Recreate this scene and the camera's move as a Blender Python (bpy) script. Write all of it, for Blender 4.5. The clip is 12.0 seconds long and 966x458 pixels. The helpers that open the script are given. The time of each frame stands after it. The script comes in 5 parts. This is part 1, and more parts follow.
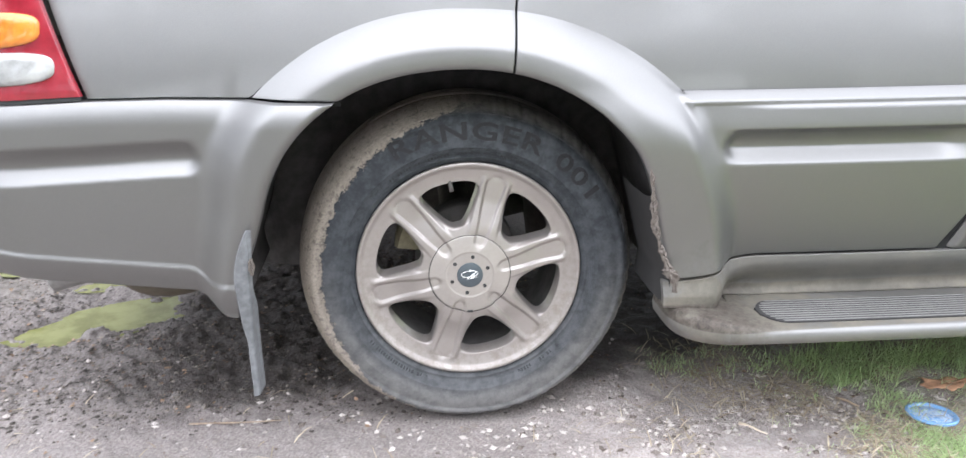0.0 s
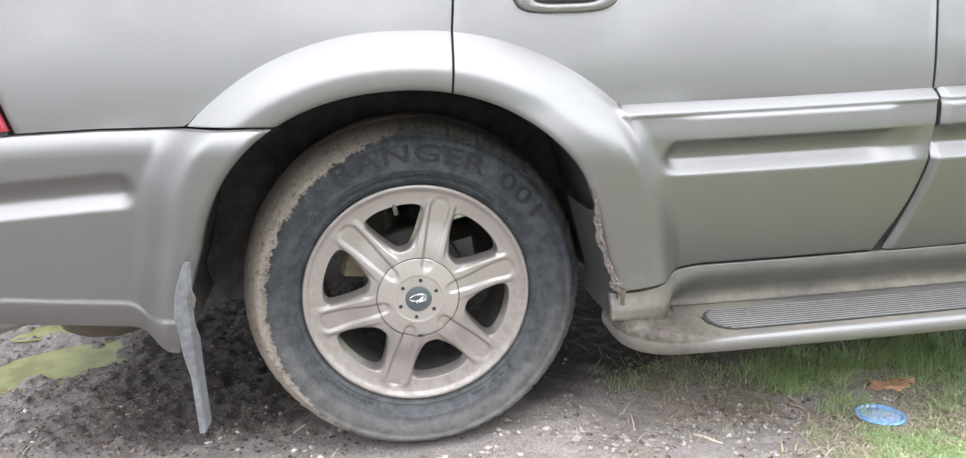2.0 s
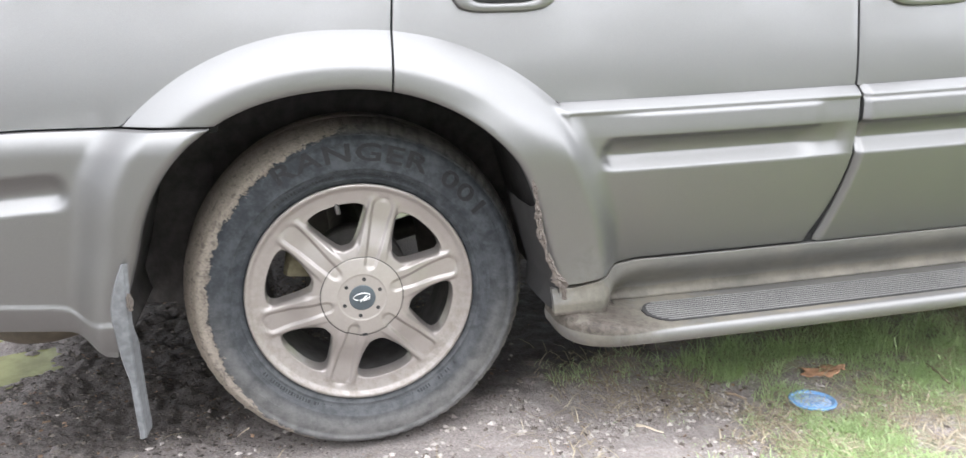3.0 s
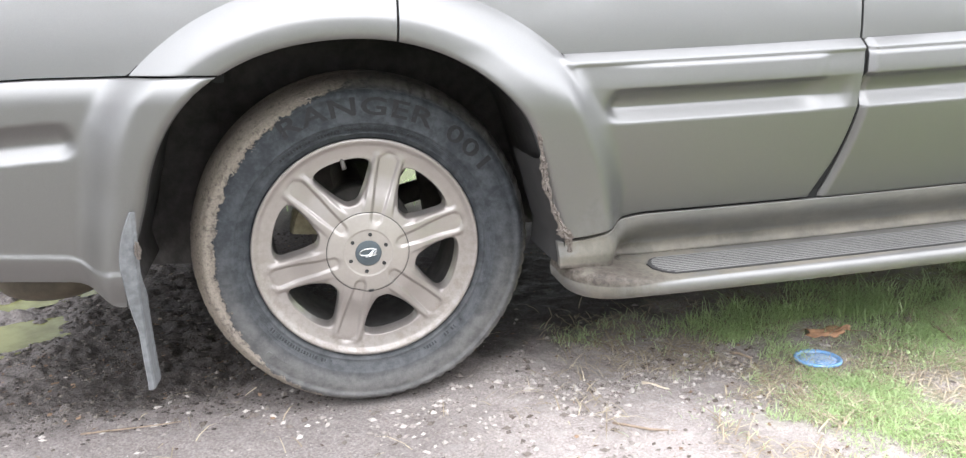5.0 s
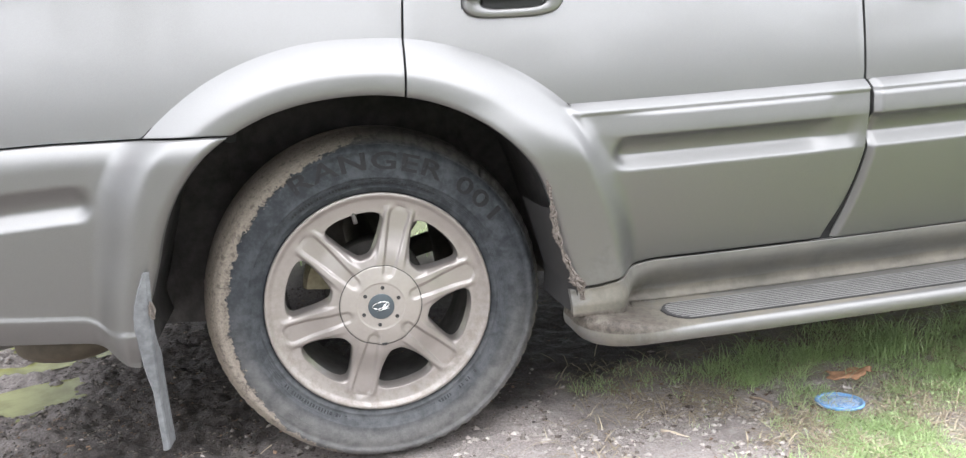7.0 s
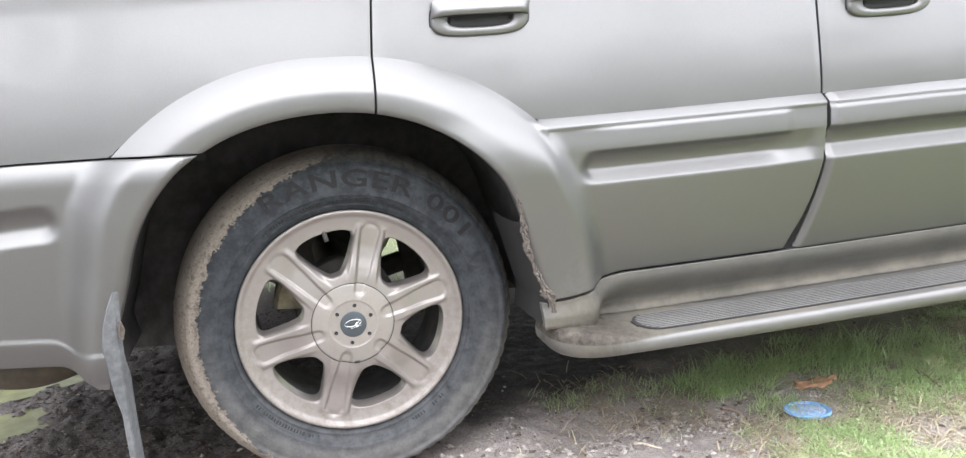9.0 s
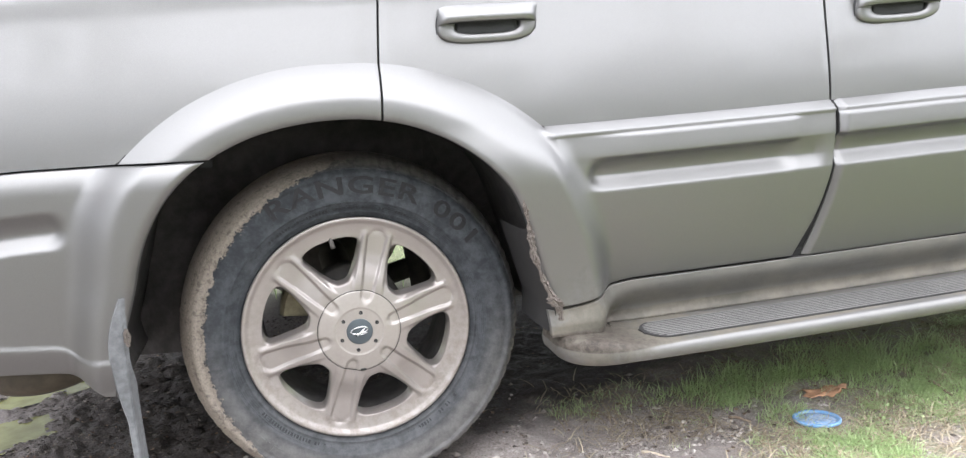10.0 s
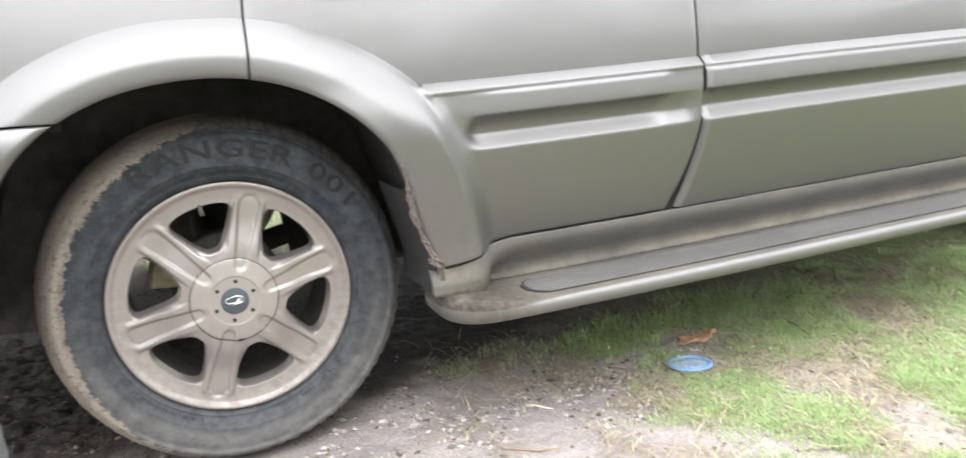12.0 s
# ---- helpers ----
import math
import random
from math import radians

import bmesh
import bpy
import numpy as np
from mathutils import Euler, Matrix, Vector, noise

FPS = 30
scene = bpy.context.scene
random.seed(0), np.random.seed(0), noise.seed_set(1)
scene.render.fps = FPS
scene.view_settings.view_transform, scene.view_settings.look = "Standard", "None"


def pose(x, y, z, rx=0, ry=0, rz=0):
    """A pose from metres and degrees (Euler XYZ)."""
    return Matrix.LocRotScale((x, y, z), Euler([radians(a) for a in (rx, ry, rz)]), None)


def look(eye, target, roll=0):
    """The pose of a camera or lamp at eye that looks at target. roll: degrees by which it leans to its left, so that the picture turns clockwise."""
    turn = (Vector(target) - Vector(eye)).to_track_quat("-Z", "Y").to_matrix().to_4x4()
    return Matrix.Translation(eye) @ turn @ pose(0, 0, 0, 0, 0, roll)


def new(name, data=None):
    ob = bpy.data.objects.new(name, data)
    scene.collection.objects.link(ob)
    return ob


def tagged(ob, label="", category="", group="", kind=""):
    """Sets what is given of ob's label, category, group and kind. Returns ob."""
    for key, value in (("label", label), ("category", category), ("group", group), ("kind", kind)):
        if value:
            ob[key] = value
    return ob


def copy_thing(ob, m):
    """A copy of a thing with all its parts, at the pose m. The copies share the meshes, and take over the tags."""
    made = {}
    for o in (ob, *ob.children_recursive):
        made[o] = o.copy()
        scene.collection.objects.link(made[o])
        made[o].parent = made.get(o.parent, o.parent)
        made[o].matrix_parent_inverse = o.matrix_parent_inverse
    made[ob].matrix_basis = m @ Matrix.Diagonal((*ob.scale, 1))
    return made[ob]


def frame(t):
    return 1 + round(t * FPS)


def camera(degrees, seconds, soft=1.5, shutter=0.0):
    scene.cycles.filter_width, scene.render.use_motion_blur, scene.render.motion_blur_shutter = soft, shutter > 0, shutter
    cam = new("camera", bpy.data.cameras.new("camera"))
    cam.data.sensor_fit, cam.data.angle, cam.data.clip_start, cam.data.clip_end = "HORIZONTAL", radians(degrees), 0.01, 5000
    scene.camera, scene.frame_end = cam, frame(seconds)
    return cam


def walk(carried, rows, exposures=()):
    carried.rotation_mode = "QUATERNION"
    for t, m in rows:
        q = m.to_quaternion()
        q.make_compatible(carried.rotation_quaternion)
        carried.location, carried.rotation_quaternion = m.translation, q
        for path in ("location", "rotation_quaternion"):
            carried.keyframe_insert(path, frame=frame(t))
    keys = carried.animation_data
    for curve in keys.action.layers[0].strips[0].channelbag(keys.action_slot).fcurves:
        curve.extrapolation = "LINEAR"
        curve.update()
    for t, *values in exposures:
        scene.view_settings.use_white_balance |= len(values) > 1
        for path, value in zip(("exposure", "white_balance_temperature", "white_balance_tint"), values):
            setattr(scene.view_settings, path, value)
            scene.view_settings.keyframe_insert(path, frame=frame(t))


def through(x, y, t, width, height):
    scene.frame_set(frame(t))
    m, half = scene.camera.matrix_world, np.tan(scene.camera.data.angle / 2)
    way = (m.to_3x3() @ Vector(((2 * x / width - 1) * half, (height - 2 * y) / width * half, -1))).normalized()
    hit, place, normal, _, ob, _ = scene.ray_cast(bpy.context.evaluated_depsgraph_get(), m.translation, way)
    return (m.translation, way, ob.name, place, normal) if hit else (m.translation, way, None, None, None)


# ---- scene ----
# ---------------------------------------------------------------- camera
cam = camera(62.13, 12.0, soft=1.3, shutter=0.5)
# seconds, eye in metres, turn in degrees
ROWS = [
    (0.0, -0.1132, -1.5760, 0.9668, 71.51, 0.23, -5.29),
    (0.5, -0.1151, -1.5678, 0.9575, 72.87, 0.82, -7.70),
    (1.0, -0.0961, -1.5716, 0.9351, 73.59, 2.11, -10.62),
    (1.5, -0.1035, -1.5754, 0.9292, 74.75, 1.85, -9.57),
    (2.0, -0.0984, -1.5809, 0.9371, 73.98, 1.73, -9.20),
    (2.5, -0.0988, -1.5924, 0.9403, 74.41, 1.24, -11.27),
    (3.0, -0.0921, -1.5978, 0.9345, 73.92, 1.54, -13.06),
    (3.2, -0.0874, -1.5933, 0.9430, 72.76, 1.54, -13.61),
    (4.8, -0.1070, -1.6287, 0.8539, 73.85, 2.45, -13.22),
    (5.0, -0.1044, -1.6226, 0.8573, 73.55, 1.90, -12.91),
    (5.5, -0.1126, -1.6263, 0.8617, 75.43, 2.12, -13.30),
    (6.0, -0.1052, -1.6362, 0.8662, 77.30, 3.07, -13.48),
    (6.5, -0.0994, -1.6306, 0.8584, 77.32, 3.71, -13.20),
    (7.0, -0.1001, -1.6259, 0.8610, 77.06, 3.70, -12.37),
    (7.5, -0.1016, -1.6228, 0.8691, 77.24, 3.62, -13.86),
    (7.7, -0.1035, -1.6290, 0.8594, 77.52, 3.85, -14.27),
    (9.3, -0.1130, -1.6420, 0.8391, 78.91, 4.17, -14.87),
    (9.5, -0.1099, -1.6383, 0.8383, 78.88, 4.16, -14.76),
    (10.0, -0.1108, -1.6367, 0.8389, 79.41, 4.24, -14.36),
    (10.5, -0.1122, -1.6370, 0.8356, 79.37, 4.60, -14.34),
    (11.0, -0.1106, -1.6341, 0.8286, 78.95, 4.49, -15.35),
    (11.5, -0.1067, -1.6285, 0.8443, 77.26, 3.86, -17.93),
    (12.0, -0.0942, -1.6228, 0.8319, 76.04, 4.21, -22.70),
]
walk(cam, [(t, pose(*m)) for t, *m in ROWS], [(0.0, 1.25, 5950, 13), (2.5, 1.24, 6100, 12), (5.0, 1.29, 6110, 12), (6.5, 1.24, 6115, 12), (9.5, 1.20, 6130, 13), (11.0, 1.20, 6180, 13), (12.0, 1.18, 6300, 12)])

# ---------------------------------------------------------------- daylight under a bright overcast sky
world = bpy.data.worlds.new("overcast")
scene.world = world
world.use_nodes = True
wn, wl = world.node_tree.nodes, world.node_tree.links
sky = wn.new("ShaderNodeTexSky")
sky.sky_type, sky.sun_disc = "NISHITA", False
sky.sun_elevation, sky.sun_rotation = radians(61), radians(178)
sky.dust_density, sky.air_density = 4.0, 1.2
grey = wn.new("ShaderNodeHueSaturation")
grey.inputs["Saturation"].default_value = 0.25
cloud = wn.new("ShaderNodeMix")  # an even veil of cloud over the whole sky
cloud.data_type = "RGBA"
cloud.inputs[0].default_value, cloud.inputs[7].default_value = 0.6, (5.0, 5.0, 5.0, 1)
wl.new(sky.outputs[0], cloud.inputs[6])
wl.new(cloud.outputs[2], grey.inputs["Color"])
wl.new(grey.outputs[0], wn["Background"].inputs[0])
wn["Background"].inputs[1].default_value = 0.15
sun = new("sun", bpy.data.lights.new("sun", "SUN"))
sun.data.energy, sun.data.angle, sun.data.color = 3.4, radians(120), (1.0, 1.0, 1.0)
sun.matrix_world = look((0.3, -5.4, 10.0), (0, 0, 0))


# ---------------------------------------------------------------- materials
class Mat:
    """A node material with a Principled shader and short ways to wire it."""

    def __init__(self, name, base=(0.5, 0.5, 0.5), rough=0.5, metal=0.0, **more):
        self.m = bpy.data.materials.new(name)
        self.m.use_nodes = True
        self.t = self.m.node_tree
        self.b = self.t.nodes["Principled BSDF"]
        self.b.inputs["Base Color"].default_value = (*base, 1)
        self.b.inputs["Roughness"].default_value = rough
        self.b.inputs["Metallic"].default_value = metal
        for k, v in more.items():
            self.b.inputs[k.replace("_", " ")].default_value = v
        self.co = self.t.nodes.new("ShaderNodeTexCoord").outputs["Object"]

    def put(self, socket, value):
        if isinstance(value, bpy.types.NodeSocket):
            self.t.links.new(value, socket)
        elif isinstance(value, (tuple, list)) and len(value) == 3 and socket.type == "RGBA":
            socket.default_value = (*value, 1)
        else:
            socket.default_value = value

    def noise(self, scale, detail=4.0, rough=0.6, co=None, out="Fac", distort=0.0):
        n = self.t.nodes.new("ShaderNodeTexNoise")
        self.t.links.new(co or self.co, n.inputs["Vector"])
        n.inputs["Scale"].default_value, n.inputs["Detail"].default_value, n.inputs["Roughness"].default_value = scale, detail, rough
        n.inputs["Distortion"].default_value = distort
        return n.outputs[out]

    def voronoi(self, scale, out="Distance", co=None):
        n = self.t.nodes.new("ShaderNodeTexVoronoi")
        self.t.links.new(co or self.co, n.inputs["Vector"])
        n.inputs["Scale"].default_value = scale
        return n.outputs[out]

    def ramp(self, x, lo, hi, a=0.0, b=1.0):
        n = self.t.nodes.new("ShaderNodeMapRange")
        n.interpolation_type = "SMOOTHSTEP"
        for k, v in zip(("Value", "From Min", "From Max", "To Min", "To Max"), (x, lo, hi, a, b)):
            self.put(n.inputs[k], v)
        return n.outputs[0]

    def math(self, op, a, b=0.0, clamp=False):
        n = self.t.nodes.new("ShaderNodeMath")
        n.operation, n.use_clamp = op, clamp
        self.put(n.inputs[0], a), self.put(n.inputs[1], b)
        return n.outputs[0]

    def mix(self, f, a, b):
        n = self.t.nodes.new("ShaderNodeMix")
        n.data_type = "RGBA"
        self.put(n.inputs[0], f), self.put(n.inputs[6], a), self.put(n.inputs[7], b)
        return n.outputs[2]

    def xyz(self, co=None):
        n = self.t.nodes.new("ShaderNodeSeparateXYZ")
        self.t.links.new(co or self.co, n.inputs[0])
        return n.outputs

    def stretch(self, sx, sy, sz):
        n = self.t.nodes.new("ShaderNodeMapping")
        self.t.links.new(self.co, n.inputs["Vector"])
        n.inputs["Scale"].default_value = (sx, sy, sz)
        return n.outputs[0]

    def bump(self, h, strength=0.3, dist=0.002):
        n = self.t.nodes.new("ShaderNodeBump")
        n.inputs["Strength"].default_value, n.inputs["Distance"].default_value = strength, dist
        self.put(n.inputs["Height"], h)
        self.put(self.b.inputs["Normal"], n.outputs[0])
        return self

    def base(self, c):
        self.put(self.b.inputs["Base Color"], c)
        return self

    def rough(self, r):
        self.put(self.b.inputs["Roughness"], r)
        return self


def paint_material(name="champagne_metallic_paint", film=0.0, coat=0.5, blur=0.05):
    """Champagne-silver metallic lacquer with splashed road dust in patches along the sills."""
    m = Mat(name, rough=0.43, metal=0.85, Coat_Weight=coat, Coat_Roughness=blur)
    flake = m.noise(900, 2, 0.7)
    c = m.mix(m.ramp(flake, 0.35, 0.65), (0.196, 0.193, 0.188), (0.216, 0.213, 0.207))
    z = m.xyz()[2]
    cloud = m.noise(5, 6, 0.65)
    low = m.ramp(m.math("ADD", z, m.math("MULTIPLY", cloud, 0.25)), 0.60, 0.34)
    speck = m.ramp(m.noise(160, 3, 0.7), 0.60, 0.72)
    dirt = m.math("ADD", m.math("MULTIPLY", low, 0.20), m.math("MULTIPLY", m.math("MULTIPLY", speck, low), 0.30), True)
    # caked dirt in the corner of the step behind the wheel
    x, y, _ = m.xyz()
    far = m.math("ADD", m.math("ABSOLUTE", m.math("SUBTRACT", x, 0.44)), m.math("ABSOLUTE", m.math("SUBTRACT", z, 0.322)))
    cake = m.ramp(m.math("ADD", far, m.math("MULTIPLY", m.noise(22, 5, 0.7), 0.24)), 0.27, 0.16)
    dirt = m.math("ADD", dirt, m.math("MULTIPLY", cake, 0.75), True)
    # trodden dirt on the flat of the step
    flat = m.math("MULTIPLY", m.math("MULTIPLY", m.ramp(z, 0.3040, 0.3051), m.ramp(z, 0.333, 0.3246)), m.ramp(m.noise(18, 5, 0.7), 0.25, 0.6, 0.45, 0.95))
    dirt = m.math("ADD", dirt, flat, True)
    if film:
        smear = m.ramp(m.noise(3.2, 6, 0.7, co=m.stretch(1, 1, 9)), 0.3, 0.65, 0.35, 1.0)
        dirt = m.math("ADD", dirt, m.math("MULTIPLY", smear, film), True)
    c = m.mix(dirt, c, m.mix(m.ramp(m.noise(9, 6, 0.75), 0.3, 0.7), (0.085, 0.079, 0.063), (0.165, 0.148, 0.118)))
    # dark trodden mud at the rear end of the step
    end = m.math("MULTIPLY", m.ramp(m.math("ADD", x, m.math("MULTIPLY", m.noise(14, 5, 0.7), 0.22)), 0.72, 0.60), m.math("MULTIPLY", m.ramp(z, 0.3010, 0.3045), m.ramp(z, 0.334, 0.326)))
    end = m.math("MULTIPLY", end, m.ramp(m.noise(30, 6, 0.75), 0.36, 0.56, 0.25, 0.95))
    dirt = m.math("ADD", dirt, end, True)
    m.base(m.mix(end, c, m.mix(m.ramp(m.noise(80, 4, 0.7), 0.35, 0.65), (0.036, 0.028, 0.022), (0.080, 0.065, 0.052))))
    m.rough(m.math("ADD", 0.43, m.math("MULTIPLY", dirt, 0.3)))
    m.put(m.b.inputs["Coat Weight"], m.math("SUBTRACT", coat, m.math("MULTIPLY", dirt, 0.7), True))
    m.put(m.b.inputs["Metallic"], m.math("SUBTRACT", 0.85, m.math("MULTIPLY", dirt, 0.8), True))
    return m.bump(m.noise(38, 2, 0.5), 0.02, 0.001).m


def plain(name, base, rough, metal=0.0, grain=60.0, vary=0.25, bump=0.2, dist=0.001, **more):
    m = Mat(name, base, rough, metal, **more)
    n = m.noise(grain, 5, 0.65)
    big = m.noise(grain / 9, 3, 0.6)
    f = m.math("ADD", m.math("MULTIPLY", n, 0.6), m.math("MULTIPLY", big, 0.4))
    lo, hi = [tuple(min(1, k * v) for v in base) for k in (1 - vary, 1 + vary)]
    m.base(m.mix(m.ramp(f, 0.3, 0.7), lo, hi))
    m.rough(m.ramp(n, 0.2, 0.8, max(0.02, rough - 0.08), min(1, rough + 0.08)))
    return m.bump(n, bump, dist).m


def tyre_material():
    """Weathered rubber; pale dried mud clings to the shoulder and dust films the lower sidewall."""
    m = Mat("muddy_rubber", rough=0.8)
    x, y, z = m.xyz()
    r = m.math("SQRT", m.math("ADD", m.math("MULTIPLY", x, x), m.math("MULTIPLY", z, z)))
    fine, mid, big = m.noise(220, 5, 0.7), m.noise(34, 6, 0.7), m.noise(9, 4, 0.6)
    rubber = m.mix(m.ramp(mid, 0.35, 0.7), (0.024, 0.028, 0.033), (0.064, 0.070, 0.077))
    # dust film, stronger low down and in streaks
    film = m.math("MULTIPLY", m.ramp(z, 0.12, -0.30), m.ramp(mid, 0.15, 0.75, 0.3, 0.85))
    ring = m.ramp(r, 0.262, 0.290)
    film = m.math("MULTIPLY", film, m.math("ADD", 0.25, m.math("MULTIPLY", ring, 0.6)))
    c = m.mix(film, rubber, (0.20, 0.19, 0.178))
    # mud cake: left and upper left, ragged edge
    lean = m.math("ADD", m.math("MULTIPLY", x, -1.0), m.math("MULTIPLY", z, 0.10))
    edge = m.math("ADD", r, m.math("MULTIPLY", lean, 0.155))
    edge = m.math("ADD", edge, m.math("MULTIPLY", m.math("SUBTRACT", mid, 0.5), 0.060))
    edge = m.math("ADD", edge, m.math("MULTIPLY", m.math("SUBTRACT", fine, 0.5), 0.022))
    cake = m.ramp(edge, 0.3485, 0.3515)
    cake = m.math("MULTIPLY", cake, m.ramp(x, 0.06, -0.06))
    mud = m.mix(m.ramp(fine, 0.3, 0.7), (0.235, 0.20, 0.165), (0.345, 0.30, 0.25))
    mud = m.mix(m.ramp(big, 0.62, 0.72), mud, (0.12, 0.105, 0.09))
    mud = m.mix(m.ramp(m.noise(75, 5, 0.75), 0.52, 0.64, 0.0, 0.8), mud, (0.130, 0.112, 0.095))
    # the tread all round is filled with dried dirt
    tread = m.math("MULTIPLY", m.ramp(r, 0.330, 0.346), m.ramp(mid, 0.25, 0.6, 0.15, 0.75))
    c = m.mix(tread, c, (0.20, 0.18, 0.155))
    m.base(m.mix(cake, c, mud))
    h = m.math("ADD", m.math("MULTIPLY", cake, m.math("ADD", 1.0, m.math("MULTIPLY", fine, 0.8))), m.math("MULTIPLY", fine, 0.45))
    h = m.math("ADD", h, m.math("MULTIPLY", mid, 0.35))
    return m.bump(h, 0.9, 0.003).m


def ground_material():
    """Trodden earth: pale and dry in the open, darker in mud by the puddles and in shade painted under the car,
    greenish where grass thins out.
    """
    m = Mat("trodden_earth", rough=0.9)
    x, y, z = m.xyz()
    fine, mid, big, huge = m.noise(170, 6, 0.72), m.noise(26, 6, 0.7), m.noise(5, 5, 0.6), m.noise(0.7, 4, 0.6)
    dry = m.mix(m.ramp(fine, 0.3, 0.72), (0.250, 0.212, 0.195), (0.530, 0.475, 0.443))
    patch = m.ramp(m.noise(3.4, 5, 0.65, distort=0.6), 0.46, 0.64)
    dry = m.mix(m.math("MULTIPLY", patch, 0.42), dry, (0.165, 0.142, 0.130))
    dry = m.mix(m.ramp(mid, 0.45, 0.75), dry, (0.375, 0.342, 0.322))
    dark_earth = m.mix(m.ramp(fine, 0.35, 0.75), (0.045, 0.038, 0.034), (0.118, 0.101, 0.091))
    # wetter earth towards the tail, darkened further to balance the raised exposure
    moist_dim = m.ramp(m.math("ADD", x, m.math("MULTIPLY", m.math("SUBTRACT", big, 0.5), 0.5)), 0.44, -0.08, 0.0, 0.62)
    dry = m.mix(moist_dim, dry, m.mix(m.ramp(fine, 0.3, 0.72), (0.098, 0.084, 0.077), (0.245, 0.218, 0.204)))
    # verge earth painted lighter, in place of daylight that the step keeps off
    verge_light = m.math("MULTIPLY", m.ramp(m.math("ADD", x, m.math("MULTIPLY", m.math("SUBTRACT", big, 0.5), 0.5)), 0.22, 0.50), m.ramp(m.math("ADD", y, m.math("MULTIPLY", m.math("SUBTRACT", big, 0.5), 0.4)), 0.26, 0.08))
    dry = m.mix(m.math("MULTIPLY", verge_light, 0.15), dry, m.mix(m.ramp(mid, 0.35, 0.65), (0.36, 0.318, 0.292), (0.50, 0.448, 0.416)))
    # soaked mud mid-track behind the wheels; its colour also paints the car's shade
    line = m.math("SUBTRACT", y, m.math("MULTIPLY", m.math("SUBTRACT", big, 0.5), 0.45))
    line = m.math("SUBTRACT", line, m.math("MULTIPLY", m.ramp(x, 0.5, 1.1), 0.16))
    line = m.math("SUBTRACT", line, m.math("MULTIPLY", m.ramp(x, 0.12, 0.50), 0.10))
    mud_shade = m.math("MULTIPLY", m.ramp(line, 0.02, 0.20), m.ramp(m.math("ADD", x, m.math("MULTIPLY", big, 0.3)), 1.35, 0.85))
    mud_shade = m.math("MULTIPLY", mud_shade, m.ramp(line, 1.6, 0.7, 0.35, 1.0))
    mud_shade = m.math("MULTIPLY", mud_shade, m.ramp(m.math("ADD", x, m.math("MULTIPLY", big, 0.25)), -0.95, -0.45, 0.25, 1.0))
    c = m.mix(mud_shade, dry, dark_earth)
    # leaf crumbs and roots
    crumb = m.ramp(m.noise(70, 4, 0.75, distort=1.5), 0.62, 0.70)
    c = m.mix(m.math("MULTIPLY", crumb, 0.55), c, (0.15, 0.095, 0.06))
    far = m.ramp(m.math("ADD", x, m.math("MULTIPLY", m.math("SUBTRACT", big, 0.5), 1.6)), 0.7, 1.5)
    green = m.mix(m.ramp(fine, 0.3, 0.7), (0.17, 0.21, 0.07), (0.48, 0.50, 0.22))
    thin = m.math("MULTIPLY", far, m.ramp(mid, 0.40, 0.62, 0.0, 0.55))
    c = m.mix(thin, c, green)
    d2 = m.math("ADD", m.math("MULTIPLY", x, x), m.math("MULTIPLY", y, y))
    away = m.math("MULTIPLY", m.ramp(m.math("ADD", d2, m.math("MULTIPLY", big, 2.0)), 2.6, 6.0), m.ramp(huge, 0.35, 0.55, 0.65, 1.0))
    away = m.math("MULTIPLY", away, m.ramp(m.math("ADD", x, m.math("MULTIPLY", big, 0.8)), -0.6, 1.3, 0.22, 1.0))
    m.base(m.mix(away, c, m.mix(m.ramp(fine, 0.3, 0.7), (0.11, 0.14, 0.055), (0.30, 0.335, 0.16))))
    m.rough(m.math("SUBTRACT", 0.95, m.math("MULTIPLY", mud_shade, m.ramp(mid, 0.35, 0.7, 0.1, 0.45))))
    h = m.math("ADD", m.math("MULTIPLY", fine, 0.42), mid)
    return m.bump(h, 0.9, 0.010).m


def leafy(name, dark, light, rough=0.6, through=0.25):
    """Blades and leaves, each a little different."""
    m = Mat(name, rough=rough)
    g = m.t.nodes.new("ShaderNodeNewGeometry").outputs["Random Per Island"]
    n = m.noise(30, 3, 0.6)
    m.base(m.mix(m.math("ADD", m.math("MULTIPLY", g, 0.8), m.math("MULTIPLY", n, 0.25)), dark, light))
    m.b.inputs["Subsurface Weight"].default_value = 0.0
    m.b.inputs["Transmission Weight"].default_value = 0.0
    t = m.t.nodes.new("ShaderNodeBsdfTranslucent")
    m.put(t.inputs[0], light)
    mx = m.t.nodes.new("ShaderNodeMixShader")
    mx.inputs[0].default_value = through
    m.t.links.new(m.b.outputs[0], mx.inputs[1])
    m.t.links.new(t.outputs[0], mx.inputs[2])
    m.t.links.new(mx.outputs[0], m.t.nodes["Material Output"].inputs[0])
    return m.m


